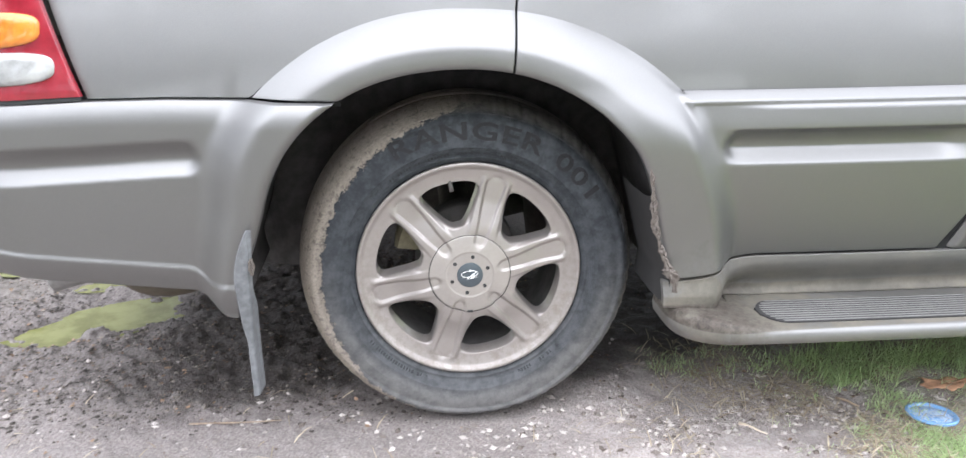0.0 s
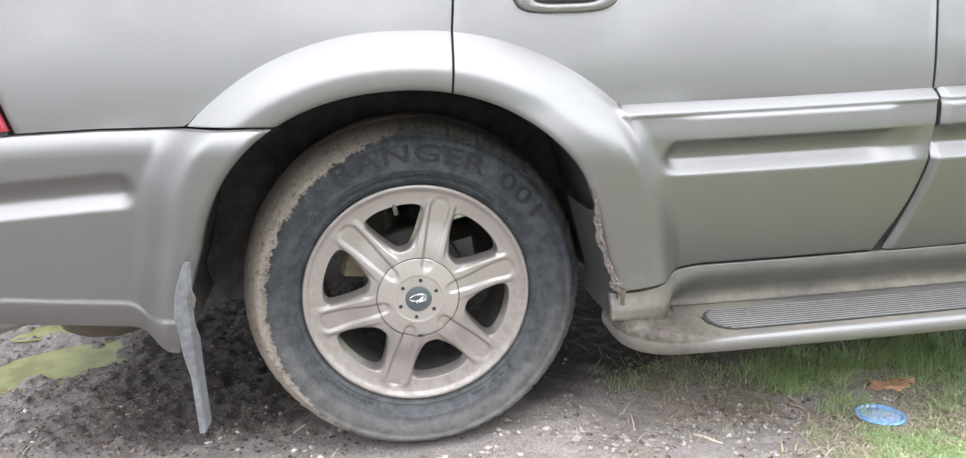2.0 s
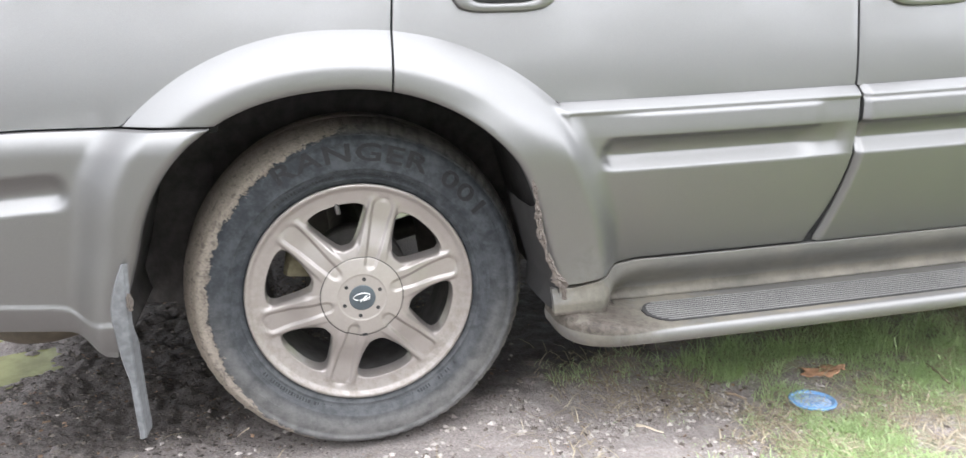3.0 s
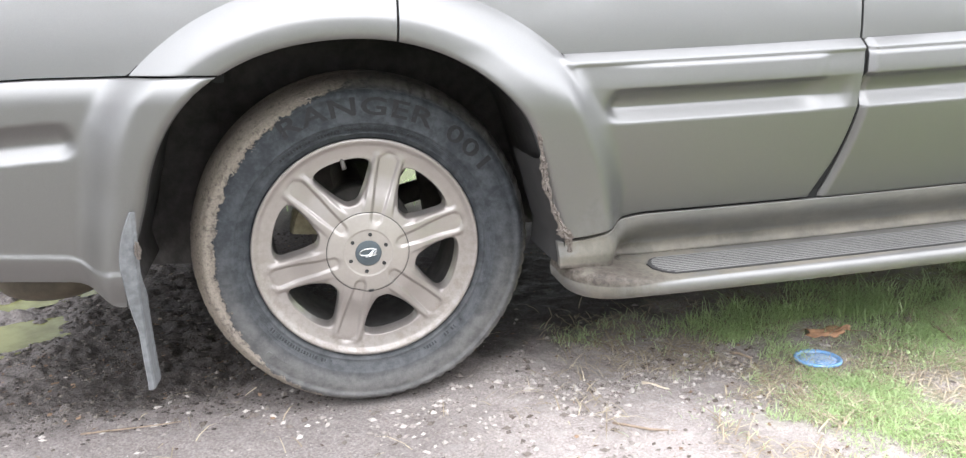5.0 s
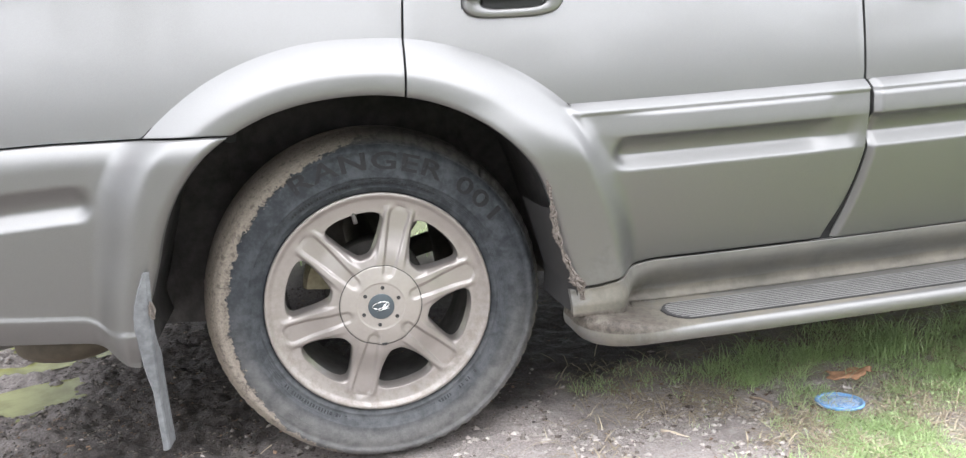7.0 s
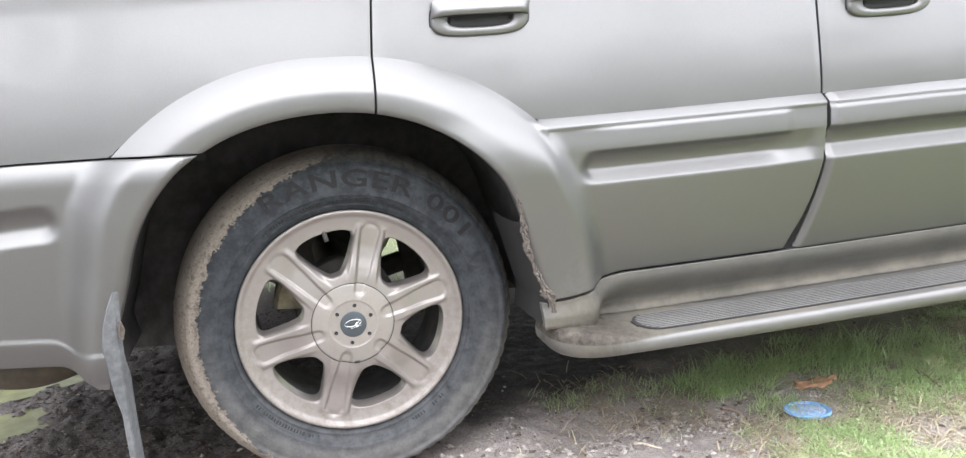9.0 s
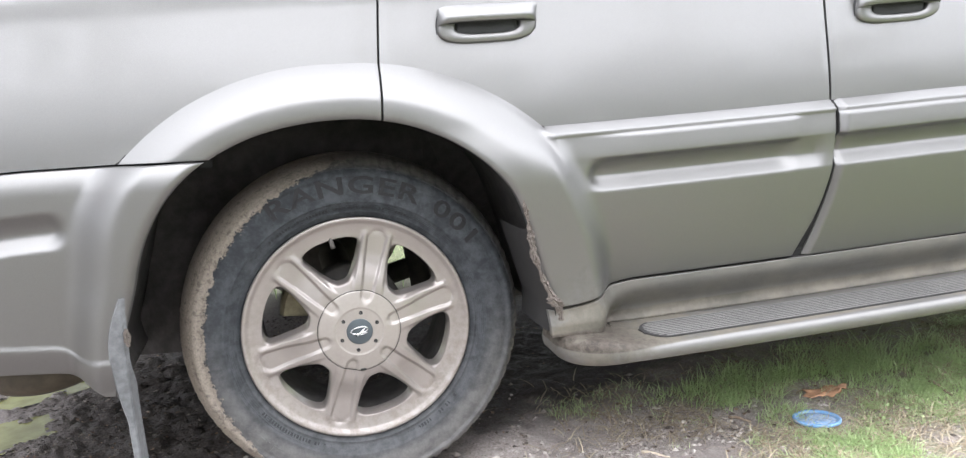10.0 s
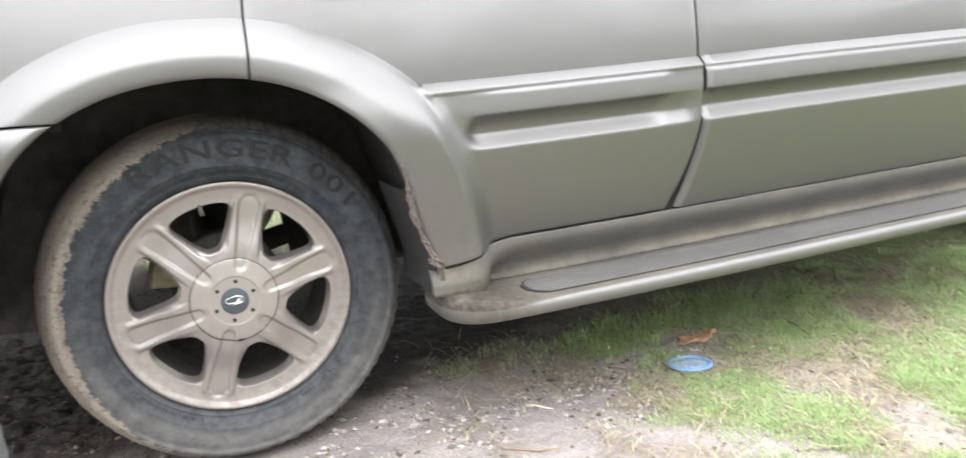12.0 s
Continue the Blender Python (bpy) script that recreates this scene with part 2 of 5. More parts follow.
def alloy_material():
    """Champagne wheel lacquer with brake dust in a thin film and dried mud spots, thickest in the well of the rim."""
    m = Mat("champagne_alloy", rough=0.36, metal=0.5, Coat_Weight=0.5, Coat_Roughness=0.12)
    x, y, z = m.xyz()
    r = m.math("SQRT", m.math("ADD", m.math("MULTIPLY", x, x), m.math("MULTIPLY", z, z)))
    big, mid, fine = m.noise(11, 4, 0.6), m.noise(55, 6, 0.7), m.noise(260, 4, 0.7)
    clean = m.mix(m.ramp(big, 0.3, 0.7), (0.310, 0.281, 0.260), (0.345, 0.314, 0.291))
    well = m.math("MULTIPLY", m.ramp(r, 0.180, 0.212), m.ramp(z, 0.20, -0.16))
    film = m.math("MULTIPLY", m.ramp(mid, 0.38, 0.66), m.math("ADD", 0.10, m.math("MULTIPLY", well, 0.55)))
    spots = m.math("MULTIPLY", m.ramp(fine, 0.64, 0.70), m.ramp(mid, 0.48, 0.66, 0.05, 0.8))
    dirt = m.math("ADD", film, m.math("MULTIPLY", spots, 0.6), True)
    m.base(m.mix(dirt, clean, m.mix(fine, (0.13, 0.108, 0.09), (0.26, 0.22, 0.185))))
    m.rough(m.math("ADD", 0.34, m.math("MULTIPLY", dirt, 0.5)))
    m.put(m.b.inputs["Coat Weight"], m.math("SUBTRACT", 0.5, m.math("MULTIPLY", dirt, 0.8), True))
    m.put(m.b.inputs["Metallic"], m.math("SUBTRACT", 0.5, m.math("MULTIPLY", dirt, 0.6), True))
    return m.bump(m.math("MULTIPLY", dirt, fine), 0.25, 0.001).m


PAINT = paint_material()
SATIN = paint_material("satin_cladding_paint", 0.0, 0.15, 0.30)
SILL = paint_material("grimy_sill_paint", 0.55, 0.2, 0.25)
TYRE = tyre_material()
EARTH = ground_material()
ALLOY = alloy_material()
CAP = plain("satin_cap_plastic", (0.36, 0.33, 0.30), 0.42, 0.4, 150, 0.06, 0.03)
BLACK = plain("black_plastic", (0.018, 0.018, 0.019), 0.6, 0, 90, 0.3, 0.2)
GAP = plain("seam_shadow_black", (0.012, 0.012, 0.012), 0.9, 0, 50, 0.2, 0.1)
GUARD = plain("grey_guard_plastic", (0.024, 0.023, 0.022), 0.85, 0, 40, 0.4, 0.3, 0.002)
LINER = plain("dusty_liner", (0.078, 0.073, 0.070), 0.9, 0, 25, 0.5, 0.4, 0.003)
STEEL = plain("dusty_steel", (0.10, 0.093, 0.085), 0.75, 0.3, 40, 0.4, 0.3)
RUBBER = plain("grey_flap_rubber", (0.16, 0.165, 0.17), 0.75, 0, 70, 0.35, 0.4, 0.002)
# near black, so that the gaps between the ribs read dark
PADBASE = plain("dark_pad_rubber", (0.022, 0.021, 0.020), 0.85, 0, 30, 0.3, 0.3)
PAD = plain("dusty_tread_rubber", (0.13, 0.126, 0.118), 0.75, 0, 14, 0.25, 0.1)
MUD = plain("dried_mud", (0.135, 0.115, 0.100), 0.95, 0, 80, 0.3, 0.8, 0.003)
DUSTY = plain("tan_dust", (0.34, 0.30, 0.20), 0.95, 0, 60, 0.3, 0.5)
CHROME = plain("silver_print", (0.75, 0.75, 0.74), 0.25, 0.8, 90, 0.05, 0.0)
EMBLEM = plain("slate_badge", (0.07, 0.085, 0.095), 0.35, 0.1, 60, 0.1, 0.0)
RED = plain("red_lens", (0.25, 0.012, 0.024), 0.16, 0, 30, 0.25, 0.02, Coat_Weight=0.8, Coat_Roughness=0.05)
AMBER = plain("amber_lens", (0.55, 0.18, 0.02), 0.14, 0, 28, 0.45, 0.15, Coat_Weight=0.8, Coat_Roughness=0.05)
CLEAR = plain("clear_lens", (0.34, 0.34, 0.33), 0.14, 0.1, 28, 0.40, 0.15, Coat_Weight=0.8, Coat_Roughness=0.05)
GLASS = plain("tinted_glass", (0.012, 0.014, 0.015), 0.05, 0, 10, 0.1, 0.0)
RUST = plain("muffler_rust", (0.12, 0.10, 0.075), 0.8, 0.2, 30, 0.35, 0.3)
PIPE = plain("exhaust_steel", (0.33, 0.32, 0.31), 0.45, 0.6, 40, 0.25, 0.1)
GRASS = leafy("grass_blade", (0.19, 0.285, 0.11), (0.66, 0.78, 0.44), through=0.48)
LETTER = plain("dusty_raised_rubber", (0.023, 0.023, 0.024), 0.85, 0, 60, 0.35, 0.4)
WORN = plain("worn_rubber", (0.022, 0.024, 0.027), 0.8, 0, 90, 0.3, 0.4)
BARK = plain("rough_bark", (0.11, 0.09, 0.07), 0.9, 0, 9, 0.4, 0.8, 0.02)
FOLIAGE = leafy("tree_foliage", (0.03, 0.06, 0.015), (0.09, 0.14, 0.035), 0.6, 0.3)
STRAW = leafy("dry_straw", (0.20, 0.15, 0.10), (0.60, 0.52, 0.38), 0.8, 0.1)
WOOD = plain("bare_twig", (0.27, 0.205, 0.15), 0.85, 0, 90, 0.35, 0.5)
CHIP = plain("pale_wood_chip", (0.62, 0.54, 0.42), 0.8, 0, 90, 0.15, 0.3)
LEAF = plain("dry_leaf_brown", (0.52, 0.30, 0.18), 0.65, 0, 60, 0.35, 0.4)
def lid_material():
    """Blue plastic, bleached and scuffed white towards its middle."""
    m = Mat("blue_plastic", rough=0.42)
    x, y, z = m.xyz()
    r = m.math("SQRT", m.math("ADD", m.math("MULTIPLY", x, x), m.math("MULTIPLY", y, y)))
    worn = m.math("MULTIPLY", m.ramp(m.noise(120, 5, 0.75, distort=1.0), 0.40, 0.62), m.ramp(r, 0.052, 0.036, 0.25, 0.95))
    m.base(m.mix(worn, m.mix(m.noise(40, 3, 0.6), (0.13, 0.30, 0.60), (0.20, 0.41, 0.70)), (0.62, 0.71, 0.82)))
    return m.bump(m.noise(200, 3, 0.6), 0.1, 0.001).m


BLUE = lid_material()


# ---------------------------------------------------------------- building blocks
def sstep(a, b, x):
    t = np.clip((np.asarray(x, float) - a) / (b - a), 0, 1)
    return t * t * (3 - 2 * t)


def mesh_of(name, verts, faces, material, smooth=True):
    me = bpy.data.meshes.new(name)
    me.from_pydata([tuple(map(float, v)) for v in verts], [], [tuple(map(int, f)) for f in faces])
    me.materials.append(material)
    if smooth:
        me.polygons.foreach_set("use_smooth", [True] * len(me.polygons))
    me.update()
    return me


def part_mesh(name, me, parent, label="", m=None):
    ob = new(name, me)
    ob.parent = parent
    if m is not None:
        ob.matrix_local = m
    if label:
        tagged(ob, label)
    return ob


def part(name, bm, material, parent, label="", smooth=True, m=None):
    me = bpy.data.meshes.new(name)
    bm.to_mesh(me)
    bm.free()
    me.materials.append(material)
    if smooth:
        me.polygons.foreach_set("use_smooth", [True] * len(me.polygons))
    return part_mesh(name, me, parent, label, m)


def sheet(P, loop_u=False, loop_v=False):
    """Vertices and quads of a grid P[u, v, xyz]."""
    nu, nv = P.shape[:2]
    i, j = np.meshgrid(np.arange(nu if loop_u else nu - 1), np.arange(nv if loop_v else nv - 1), indexing="ij")
    a = lambda di, dj: ((i + di) % nu) * nv + (j + dj) % nv
    return P.reshape(-1, 3), np.stack([a(0, 0), a(1, 0), a(1, 1), a(0, 1)], -1).reshape(-1, 4)


def joined(*pieces):
    verts, faces, n = [], [], 0
    for v, f in pieces:
        verts += [tuple(p) for p in v]
        faces += [tuple(int(k) + n for k in q) for q in f]
        n = len(verts)
    return verts, faces


def rolled(P, inward, depth=0.012, r=0.0016, sides="udlr"):
    """Rolls the rim of a panel grid back into the body: a small round, then a flange. inward: unit vectors like P or one vector."""
    inward = np.broadcast_to(inward, P.shape).copy()
    for side in sides:
        ax = 0 if side in "lr" else 1
        first = side in "ld"
        E = np.take(P, 0 if first else -1, ax)
        N = np.take(inward, 0 if first else -1, ax)
        I = np.take(P, 1 if first else -2, ax)
        out = E - I
        out /= np.linalg.norm(out, axis=-1, keepdims=True) + 1e-9
        rows = [E + out * r * math.sin(a) + N * r * (1 - math.cos(a)) for a in (0.5, 1.0, 1.571)]
        rows.append(rows[-1] + N * depth)
        add = np.stack(rows, ax)
        addn = np.stack([N] * len(rows), ax)
        if first:
            add, addn = np.flip(add, ax), np.flip(addn, ax)
            P, inward = np.concatenate([add, P], ax), np.concatenate([addn, inward], ax)
        else:
            P, inward = np.concatenate([P, add], ax), np.concatenate([inward, addn], ax)
    return P


def lathe(profile, n=96, y=True):
    """Turns a profile of (radius, along) about the y axis."""
    pr = np.array(profile, float)
    a = np.linspace(0, 2 * np.pi, n, endpoint=False)
    P = np.stack([pr[None, :, 0] * np.cos(a)[:, None], np.broadcast_to(pr[None, :, 1], (n, len(pr))), pr[None, :, 0] * np.sin(a)[:, None]], -1)
    return P


def box(bm, lo, hi, bevel=0.0):
    r = bmesh.ops.create_cube(bm, size=1.0)
    for v in r["verts"]:
        v.co = Vector([(l + h) / 2 + c * (h - l) for c, l, h in zip(v.co, lo, hi)])
    if bevel:
        es = list({e for v in r["verts"] for e in v.link_edges})
        bmesh.ops.bevel(bm, geom=es, offset=bevel, segments=3, profile=0.5, affect="EDGES")


def tube(bm, pts, radius, n=10, taper=1.0, caps=True):
    """A round bar along pts."""
    pts = [Vector(p) for p in pts]
    rings = []
    for k, p in enumerate(pts):
        d = (pts[min(k + 1, len(pts) - 1)] - pts[max(k - 1, 0)]).normalized()
        s = d.cross(Vector((0, 0, 1)) if abs(d.z) < 0.9 else Vector((1, 0, 0))).normalized()
        u = d.cross(s)
        r = radius * (1 + (taper - 1) * k / (len(pts) - 1))
        rings.append([bm.verts.new(p + (s * math.cos(a) + u * math.sin(a)) * r) for a in [2 * math.pi * q / n for q in range(n)]])
    for a, b in zip(rings, rings[1:]):
        for q in range(n):
            bm.faces.new((a[q], a[(q + 1) % n], b[(q + 1) % n], b[q]))
    if caps:
        bm.faces.new(rings[0][::-1]), bm.faces.new(rings[-1])


# ---------------------------------------------------------------- the car: shared shape of its side
AXLE = 0.35          # height of the wheel centre
SEAM = 0.091         # rear edge of the rear door
BODY = -0.03         # the body side stands this far out from the wheel face
MOULD = 0.731        # top edge of the door moulding
BELT = 1.075


def lip_r(deg):
    """Radius of the arch opening about the wheel centre."""
    d = np.asarray(deg, float)
    back = 0.429 + 0.021 * np.sin(np.radians(2 * np.clip(d - 90, 0, 90))) ** 2 + 0.066 * np.clip((d - 160) / 29, 0, 2) ** 1.6
    front = 0.429 + 0.009 * np.sin(np.radians(2 * (90 - d))) ** 2 - 0.020 * sstep(40, 15, d) + 0.012 * np.clip((12 - d) / 12, 0, 1) ** 2
    return np.where(d > 90, back, front)


def out_r(deg):
    """Radius at which the flare meets the body."""
    d = np.asarray(deg, float)
    f, b = np.clip(90 - d, 0, 200), np.clip(d - 90, 0, 200)
    front = 0.536 + 0.041 * (np.minimum(f, 49) / 49) ** 1.5 - 0.013 * sstep(49, 62, f)
    back = 0.536 + 0.033 * (np.minimum(b, 60) / 48) ** 1.2
    return np.where(d > 90, back, front)


def polar(x, z):
    z = z - AXLE
    return np.degrees(np.arctan2(z, x)) % 360, np.hypot(x, z)


def skin(z):
    """Where the plain body side stands (y), leaning inwards towards the belt."""
    z = np.asarray(z, float)
    return 0.030 + 0.105 * (z - 0.73) + 0.10 * np.clip(z - 0.73, 0, 9) ** 2 + 2.2 * np.clip(z - 1.035, 0, 9) ** 1.7


def flare_share(x, z):
    d, r = polar(x, z)
    d = np.where(d > 300, d - 360, d)
    li, ou = lip_r(d), out_r(d)
    return (r - li) / (ou - li)


def bump_top(x):
    """Top edge of the bumper cover, rising a little to the rear."""
    return 0.7165 + 0.0175 * np.clip((-0.25 - np.asarray(x, float)) / 0.5, 0, 1)


def swell(x, z):
    """Lower part of the flare: a soft swelling round the arch."""
    mid = 0.62 + 0.26 * sstep(0.48, 0.72, z)
    return 0.052 * (1 - sstep(-0.36, 0.36, flare_share(x, z) - mid))


def flare_drop(s, z):
    """Share (0 to 1) by which the flare has fallen back to the body: an even slope above, a soft S lower down."""
    s = np.clip(s, 0, 1)
    high = (np.clip(s - 0.34, 0, 1) / 0.66) ** 1.5 + 0.17 * (np.clip(0.34 - s, 0, 1) / 0.34) ** 2
    return high + (sstep(0.36, 1.06, s) - high) * sstep(0.84, 0.50, z)


def flare_side(x, z):
    """How far the flare stands out."""
    s = flare_share(x, z)
    ahead = x > 0
    down = sstep(0.85, 0.46, z) * sstep(0.02, 0.26, x)
    side = 0.004 - 0.046 * sstep(0.68, 0.33, z)
    crest = -skin(z) + 0.038 + down * (side + 0.046 + skin(z) - 0.038)
    soft = -skin(z) + down * (side + skin(z))
    sharp = np.where(ahead & (z < MOULD - 0.004), door_low(x, z), -skin(z))
    edge = soft + (sharp - soft) * sstep(0.86, 1.0, s)
    roll = 0.003 * np.clip(1 - s / 0.08, 0, 1) ** 2
    high = crest - (crest - edge) * flare_drop(s, z)
    # below the moulding the flare runs out into the door with no edge
    low = low_side(x, z)
    k = np.where(ahead, sstep(MOULD + 0.02, MOULD - 0.12, z), 0.0)
    return high + (low - high) * k - roll


def front_rise(x, z):
    """How far the front flare stands out of the door's own surface."""
    s = flare_share(x, z)
    height = 0.040 + 0.004 * sstep(0.62, 0.40, z)
    return height * (1 - sstep(0.66, 1.16, s))


def low_side(x, z):
    """Lower front flank: plain under the flare, then the door's moulding and groove."""
    s = flare_share(x, z)
    bare = 0.002 - 0.032 * sstep(0.66, 0.34, z)
    return bare + (door_low(x, z) - bare) * sstep(0.78, 1.16, s) + front_rise(x, z)


def door_low(x, z):
    """Lower door: moulding, scooped groove and sloping cladding; metres out from y = 0."""
    z = np.asarray(z, float)
    top = -0.026 * (1 - np.clip((MOULD - z) / 0.020, 0, 1) ** 0.9) - 0.0030 * sstep(0.021, 0.024, MOULD - z) + 0.006 * sstep(0.015, 0.075, MOULD - z)
    # a raised band under the ledge, which steps back before the shut line of the rear door
    band = sstep(0.024, 0.032, MOULD - z) * sstep(0.646, 0.660, z) * np.where(x > 1.098, 1.0, sstep(0.50, 0.66, x) * (1 - sstep(0.985, 1.020, x)))
    top = top + 0.0065 * band
    k = np.clip((0.657 - z) / 0.073, 0, 1)
    dip = np.where(k < 0.58, np.sin(np.pi / 2 * k / 0.58), 1 - np.clip((k - 0.58) / 0.42, 0, 1) ** 1.25)
    # the groove starts and ends in a soft round; before the shut line it is only half as deep
    front = x > 1.098
    start = sstep(0.528, 0.562, x + 0.012 * np.cos((k - 0.5) * np.pi))
    half = 1 - 0.45 * sstep(0.965, 1.020, x) * ~front
    ending = 1 - sstep(1.048, 1.085, x) * ~front * 0.8
    rim = np.where(front, sstep(1.100, 1.116, x), 1.0)
    scoop = -0.0235 * dip * start * half * ending * rim
    low = -0.050 * np.clip((0.584 - z) / 0.22, 0, 1.2) ** 1.2
    return top + scoop + low + 0.002


def sill(x):
    """Lower edge of the doors."""
    return 0.371 - 0.031 * (1 - sstep(0.44, 0.65, x))


def shut(z):
    """x of the gap between the doors."""
    z = np.asarray(z, float)
    return 1.1000 - 0.045 * np.clip((0.64 - z) / 0.27, 0, 2) ** 2.2 - 0.010 * np.clip((z - 0.75) / 0.2, 0, 3)


def plan(q):
    """Point and outward way of the body's outline seen from above; q runs along the side and round the rear corner."""
    q = np.asarray(q, float)
    a = np.radians(np.clip((-0.84 - q) / 0.36, 0, 1) * 90)
    over = np.clip(-1.20 - q, 0, 9)
    x = np.where(q > -0.84, q, -0.84 - 0.26 * np.sin(a))
    y = np.where(q > -0.84, 0, 0.20 * (1 - np.cos(a)) + over)
    nx, ny = -0.20 * np.sin(a), -0.26 * np.cos(a)
    n = np.hypot(nx, ny)
    return x, y, nx / n, ny / n


def wrap(q, z, out):
    x, y, nx, ny = plan(q)
    return np.stack([x + nx * out, y + ny * out + BODY, z + 0 * x], -1), np.stack([-nx, -ny, 0 * nx], -1)


def arch_x(z, side):
    """x of the arch opening at height z, on the rear (-1) or front (+1) side."""
    z = np.asarray(z, float)
    lo, hi = np.full(z.shape, 0.0), np.full(z.shape, 0.62)
    for _ in range(40):
        m = (lo + hi) / 2
        d, r = polar(side * m, z)
        d = np.where(d > 300, d - 360, d)
        inside = r < lip_r(d)
        lo, hi = np.where(inside, m, lo), np.where(inside, hi, m)
    return side * lo


def out_z(x):
    """Height of the flare's outer edge above x."""
    x = np.asarray(x, float)
    lo, hi = np.full(x.shape, AXLE + 0.2), np.full(x.shape, AXLE + 0.62)
    for _ in range(40):
        m = (lo + hi) / 2
        d, r = polar(x, m)
        inside = r < out_r(d)
        lo, hi = np.where(inside, m, lo), np.where(inside, hi, m)
    return lo


car = tagged(new("car"), "dusty champagne-silver off-road car parked on bare earth and grass", "car")


def panel(name, P, N, parent, label="", sides="udlr", material=None, depth=0.012):
    v, f = sheet(rolled(P, N, depth, sides=sides))
    return part_mesh(name, mesh_of(name, v, f, material or PAINT), parent, label)


def quarter_panel():
    u, v = np.meshgrid(np.linspace(0, 1, 70), np.linspace(0, 1, 44), indexing="ij")
    x = -0.731 + (SEAM - 0.0035 + 0.731) * u
    zb = np.where(x > -0.425, np.maximum(out_z(np.clip(x, -0.43, 1)), bump_top(x) + 0.0025), bump_top(x) + 0.0025)
    zb = zb - 0.005 * (x > -0.40)
    z = zb + v ** 1.15 * (BELT - zb)
    x = x - 0.36 * (z - 0.718) * (1 - u) ** 2
    P, N = wrap(x, z, -skin(z))
    return panel("quarter_panel", P, N, car, sides="ulr")


def rear_flare():
    """Upper rear part of the wheel-arch flare, from the bumper line to the door seam."""
    s = np.linspace(0, 1, 34)
    rows = []
    for sv in s:
        dd = np.linspace(70, 150, 400)
        r = lip_r(dd) + sv * (out_r(dd) - lip_r(dd))
        xx, zz = r * np.cos(np.radians(dd)), AXLE + r * np.sin(np.radians(dd))
        a = np.interp(-(SEAM - 0.0035), -xx, dd)
        k = dd > 100
        b = np.interp(0.0, (bump_top(xx) + 0.0025 - zz)[k], dd[k])
        t = np.linspace(a, b, 70)
        r = lip_r(t) + sv * (out_r(t) - lip_r(t))
        rows.append(np.stack([r * np.cos(np.radians(t)), AXLE + r * np.sin(np.radians(t))], -1))
    G = np.array(rows)
    P, N = wrap(G[..., 0], G[..., 1], flare_side(G[..., 0], G[..., 1]))
    return panel("flare", P, N, car, sides="lud", material=SATIN)


def door_grid_skin(x0, x1, bottom):
    u, v = np.meshgrid(np.linspace(0, 1, 64), np.linspace(0, 1, 40), indexing="ij")
    xa = x0
    xm = xa + (1.085 - xa) * u if x1 is None else xa + (x1 - xa) * u
    zb = bottom(xm)
    z = zb + v ** 1.1 * (BELT - zb)
    xe = shut(z) - 0.004 if x1 is None else np.full(z.shape, x1)
    x = (xa if np.isscalar(xa) else xa) + (xe - xa) * u
    return wrap(x, z, -skin(z))


def handle(parent, cx, cz):
    """A pull handle: grip flap above, dished cup behind, rim below."""
    yk = float(skin(cz)) + BODY
    a = np.linspace(0, 2 * np.pi, 56, endpoint=False)
    sx = np.sign(np.cos(a)) * np.abs(np.cos(a)) ** 0.55
    sz = np.sign(np.sin(a)) * np.abs(np.sin(a)) ** 0.62
    rings = []
    for k, y in ((1.0, 0.004), (1.0, -0.006), (0.975, -0.011), (0.93, -0.0135), (0.70, -0.0125), (0.66, -0.010), (0.645, 0.004), (0.60, 0.018), (0.2, 0.022)):
        kz = k if k > 0.9 else k * 0.80
        rings.append(np.stack([cx + 0.105 * k * sx, yk + y + 0 * a, cz - 0.004 + 0.037 * kz * sz], -1))
    v, f = sheet(np.array(rings), loop_v=True)
    cup = part_mesh("handle", mesh_of("handle", v, f, PAINT), parent)
    # black block set in the recess to make it read dark
    bm = bmesh.new()
    box(bm, (cx - 0.066, yk - 0.0095, cz - 0.027), (cx + 0.064, yk + 0.012, cz + 0.008), 0.006)
    part("cup", bm, BLACK, cup, "black block in the recess behind the handle")
    # black strip drawn as the dark line under the grip
    bm = bmesh.new()
    box(bm, (cx - 0.101, yk - 0.0150, cz - 0.0015), (cx + 0.101, yk + 0.004, cz + 0.006), 0.001)
    part("slot", bm, BLACK, cup)
    u = np.linspace(-1, 1, 30)
    w = np.linspace(0, 1, 12)
    U, W = np.meshgrid(u, w, indexing="ij")
    edge = np.sqrt(np.clip(1 - np.abs(U) ** 6, 0, 1))
    y = yk - 0.014 - 0.018 * edge * np.sin(np.clip(W * 1.25, 0, 1) * np.pi / 2) + 0.010 * np.clip(W - 0.75, 0, 1) ** 2 * 16 * 0.25
    zz = cz + 0.034 - 0.032 * W - 0.006 * (1 - edge)
    P = np.stack([cx + 0.103 * U, y, zz], -1)
    v, f = sheet(rolled(P, (0, 1, 0), depth=0.008))
    part_mesh("grip", mesh_of("grip", v, f, PAINT), cup)
    a2 = np.linspace(0, 2 * np.pi, 56, endpoint=False)
    ring = []
    for k, y in ((1.022, 0.002), (1.022, -0.003), (1.0, -0.003)):
        ring.append(np.stack([cx + 0.105 * k * sx, yk + y + 0 * a, cz - 0.004 + 0.037 * (k + 0.03) * sz], -1))
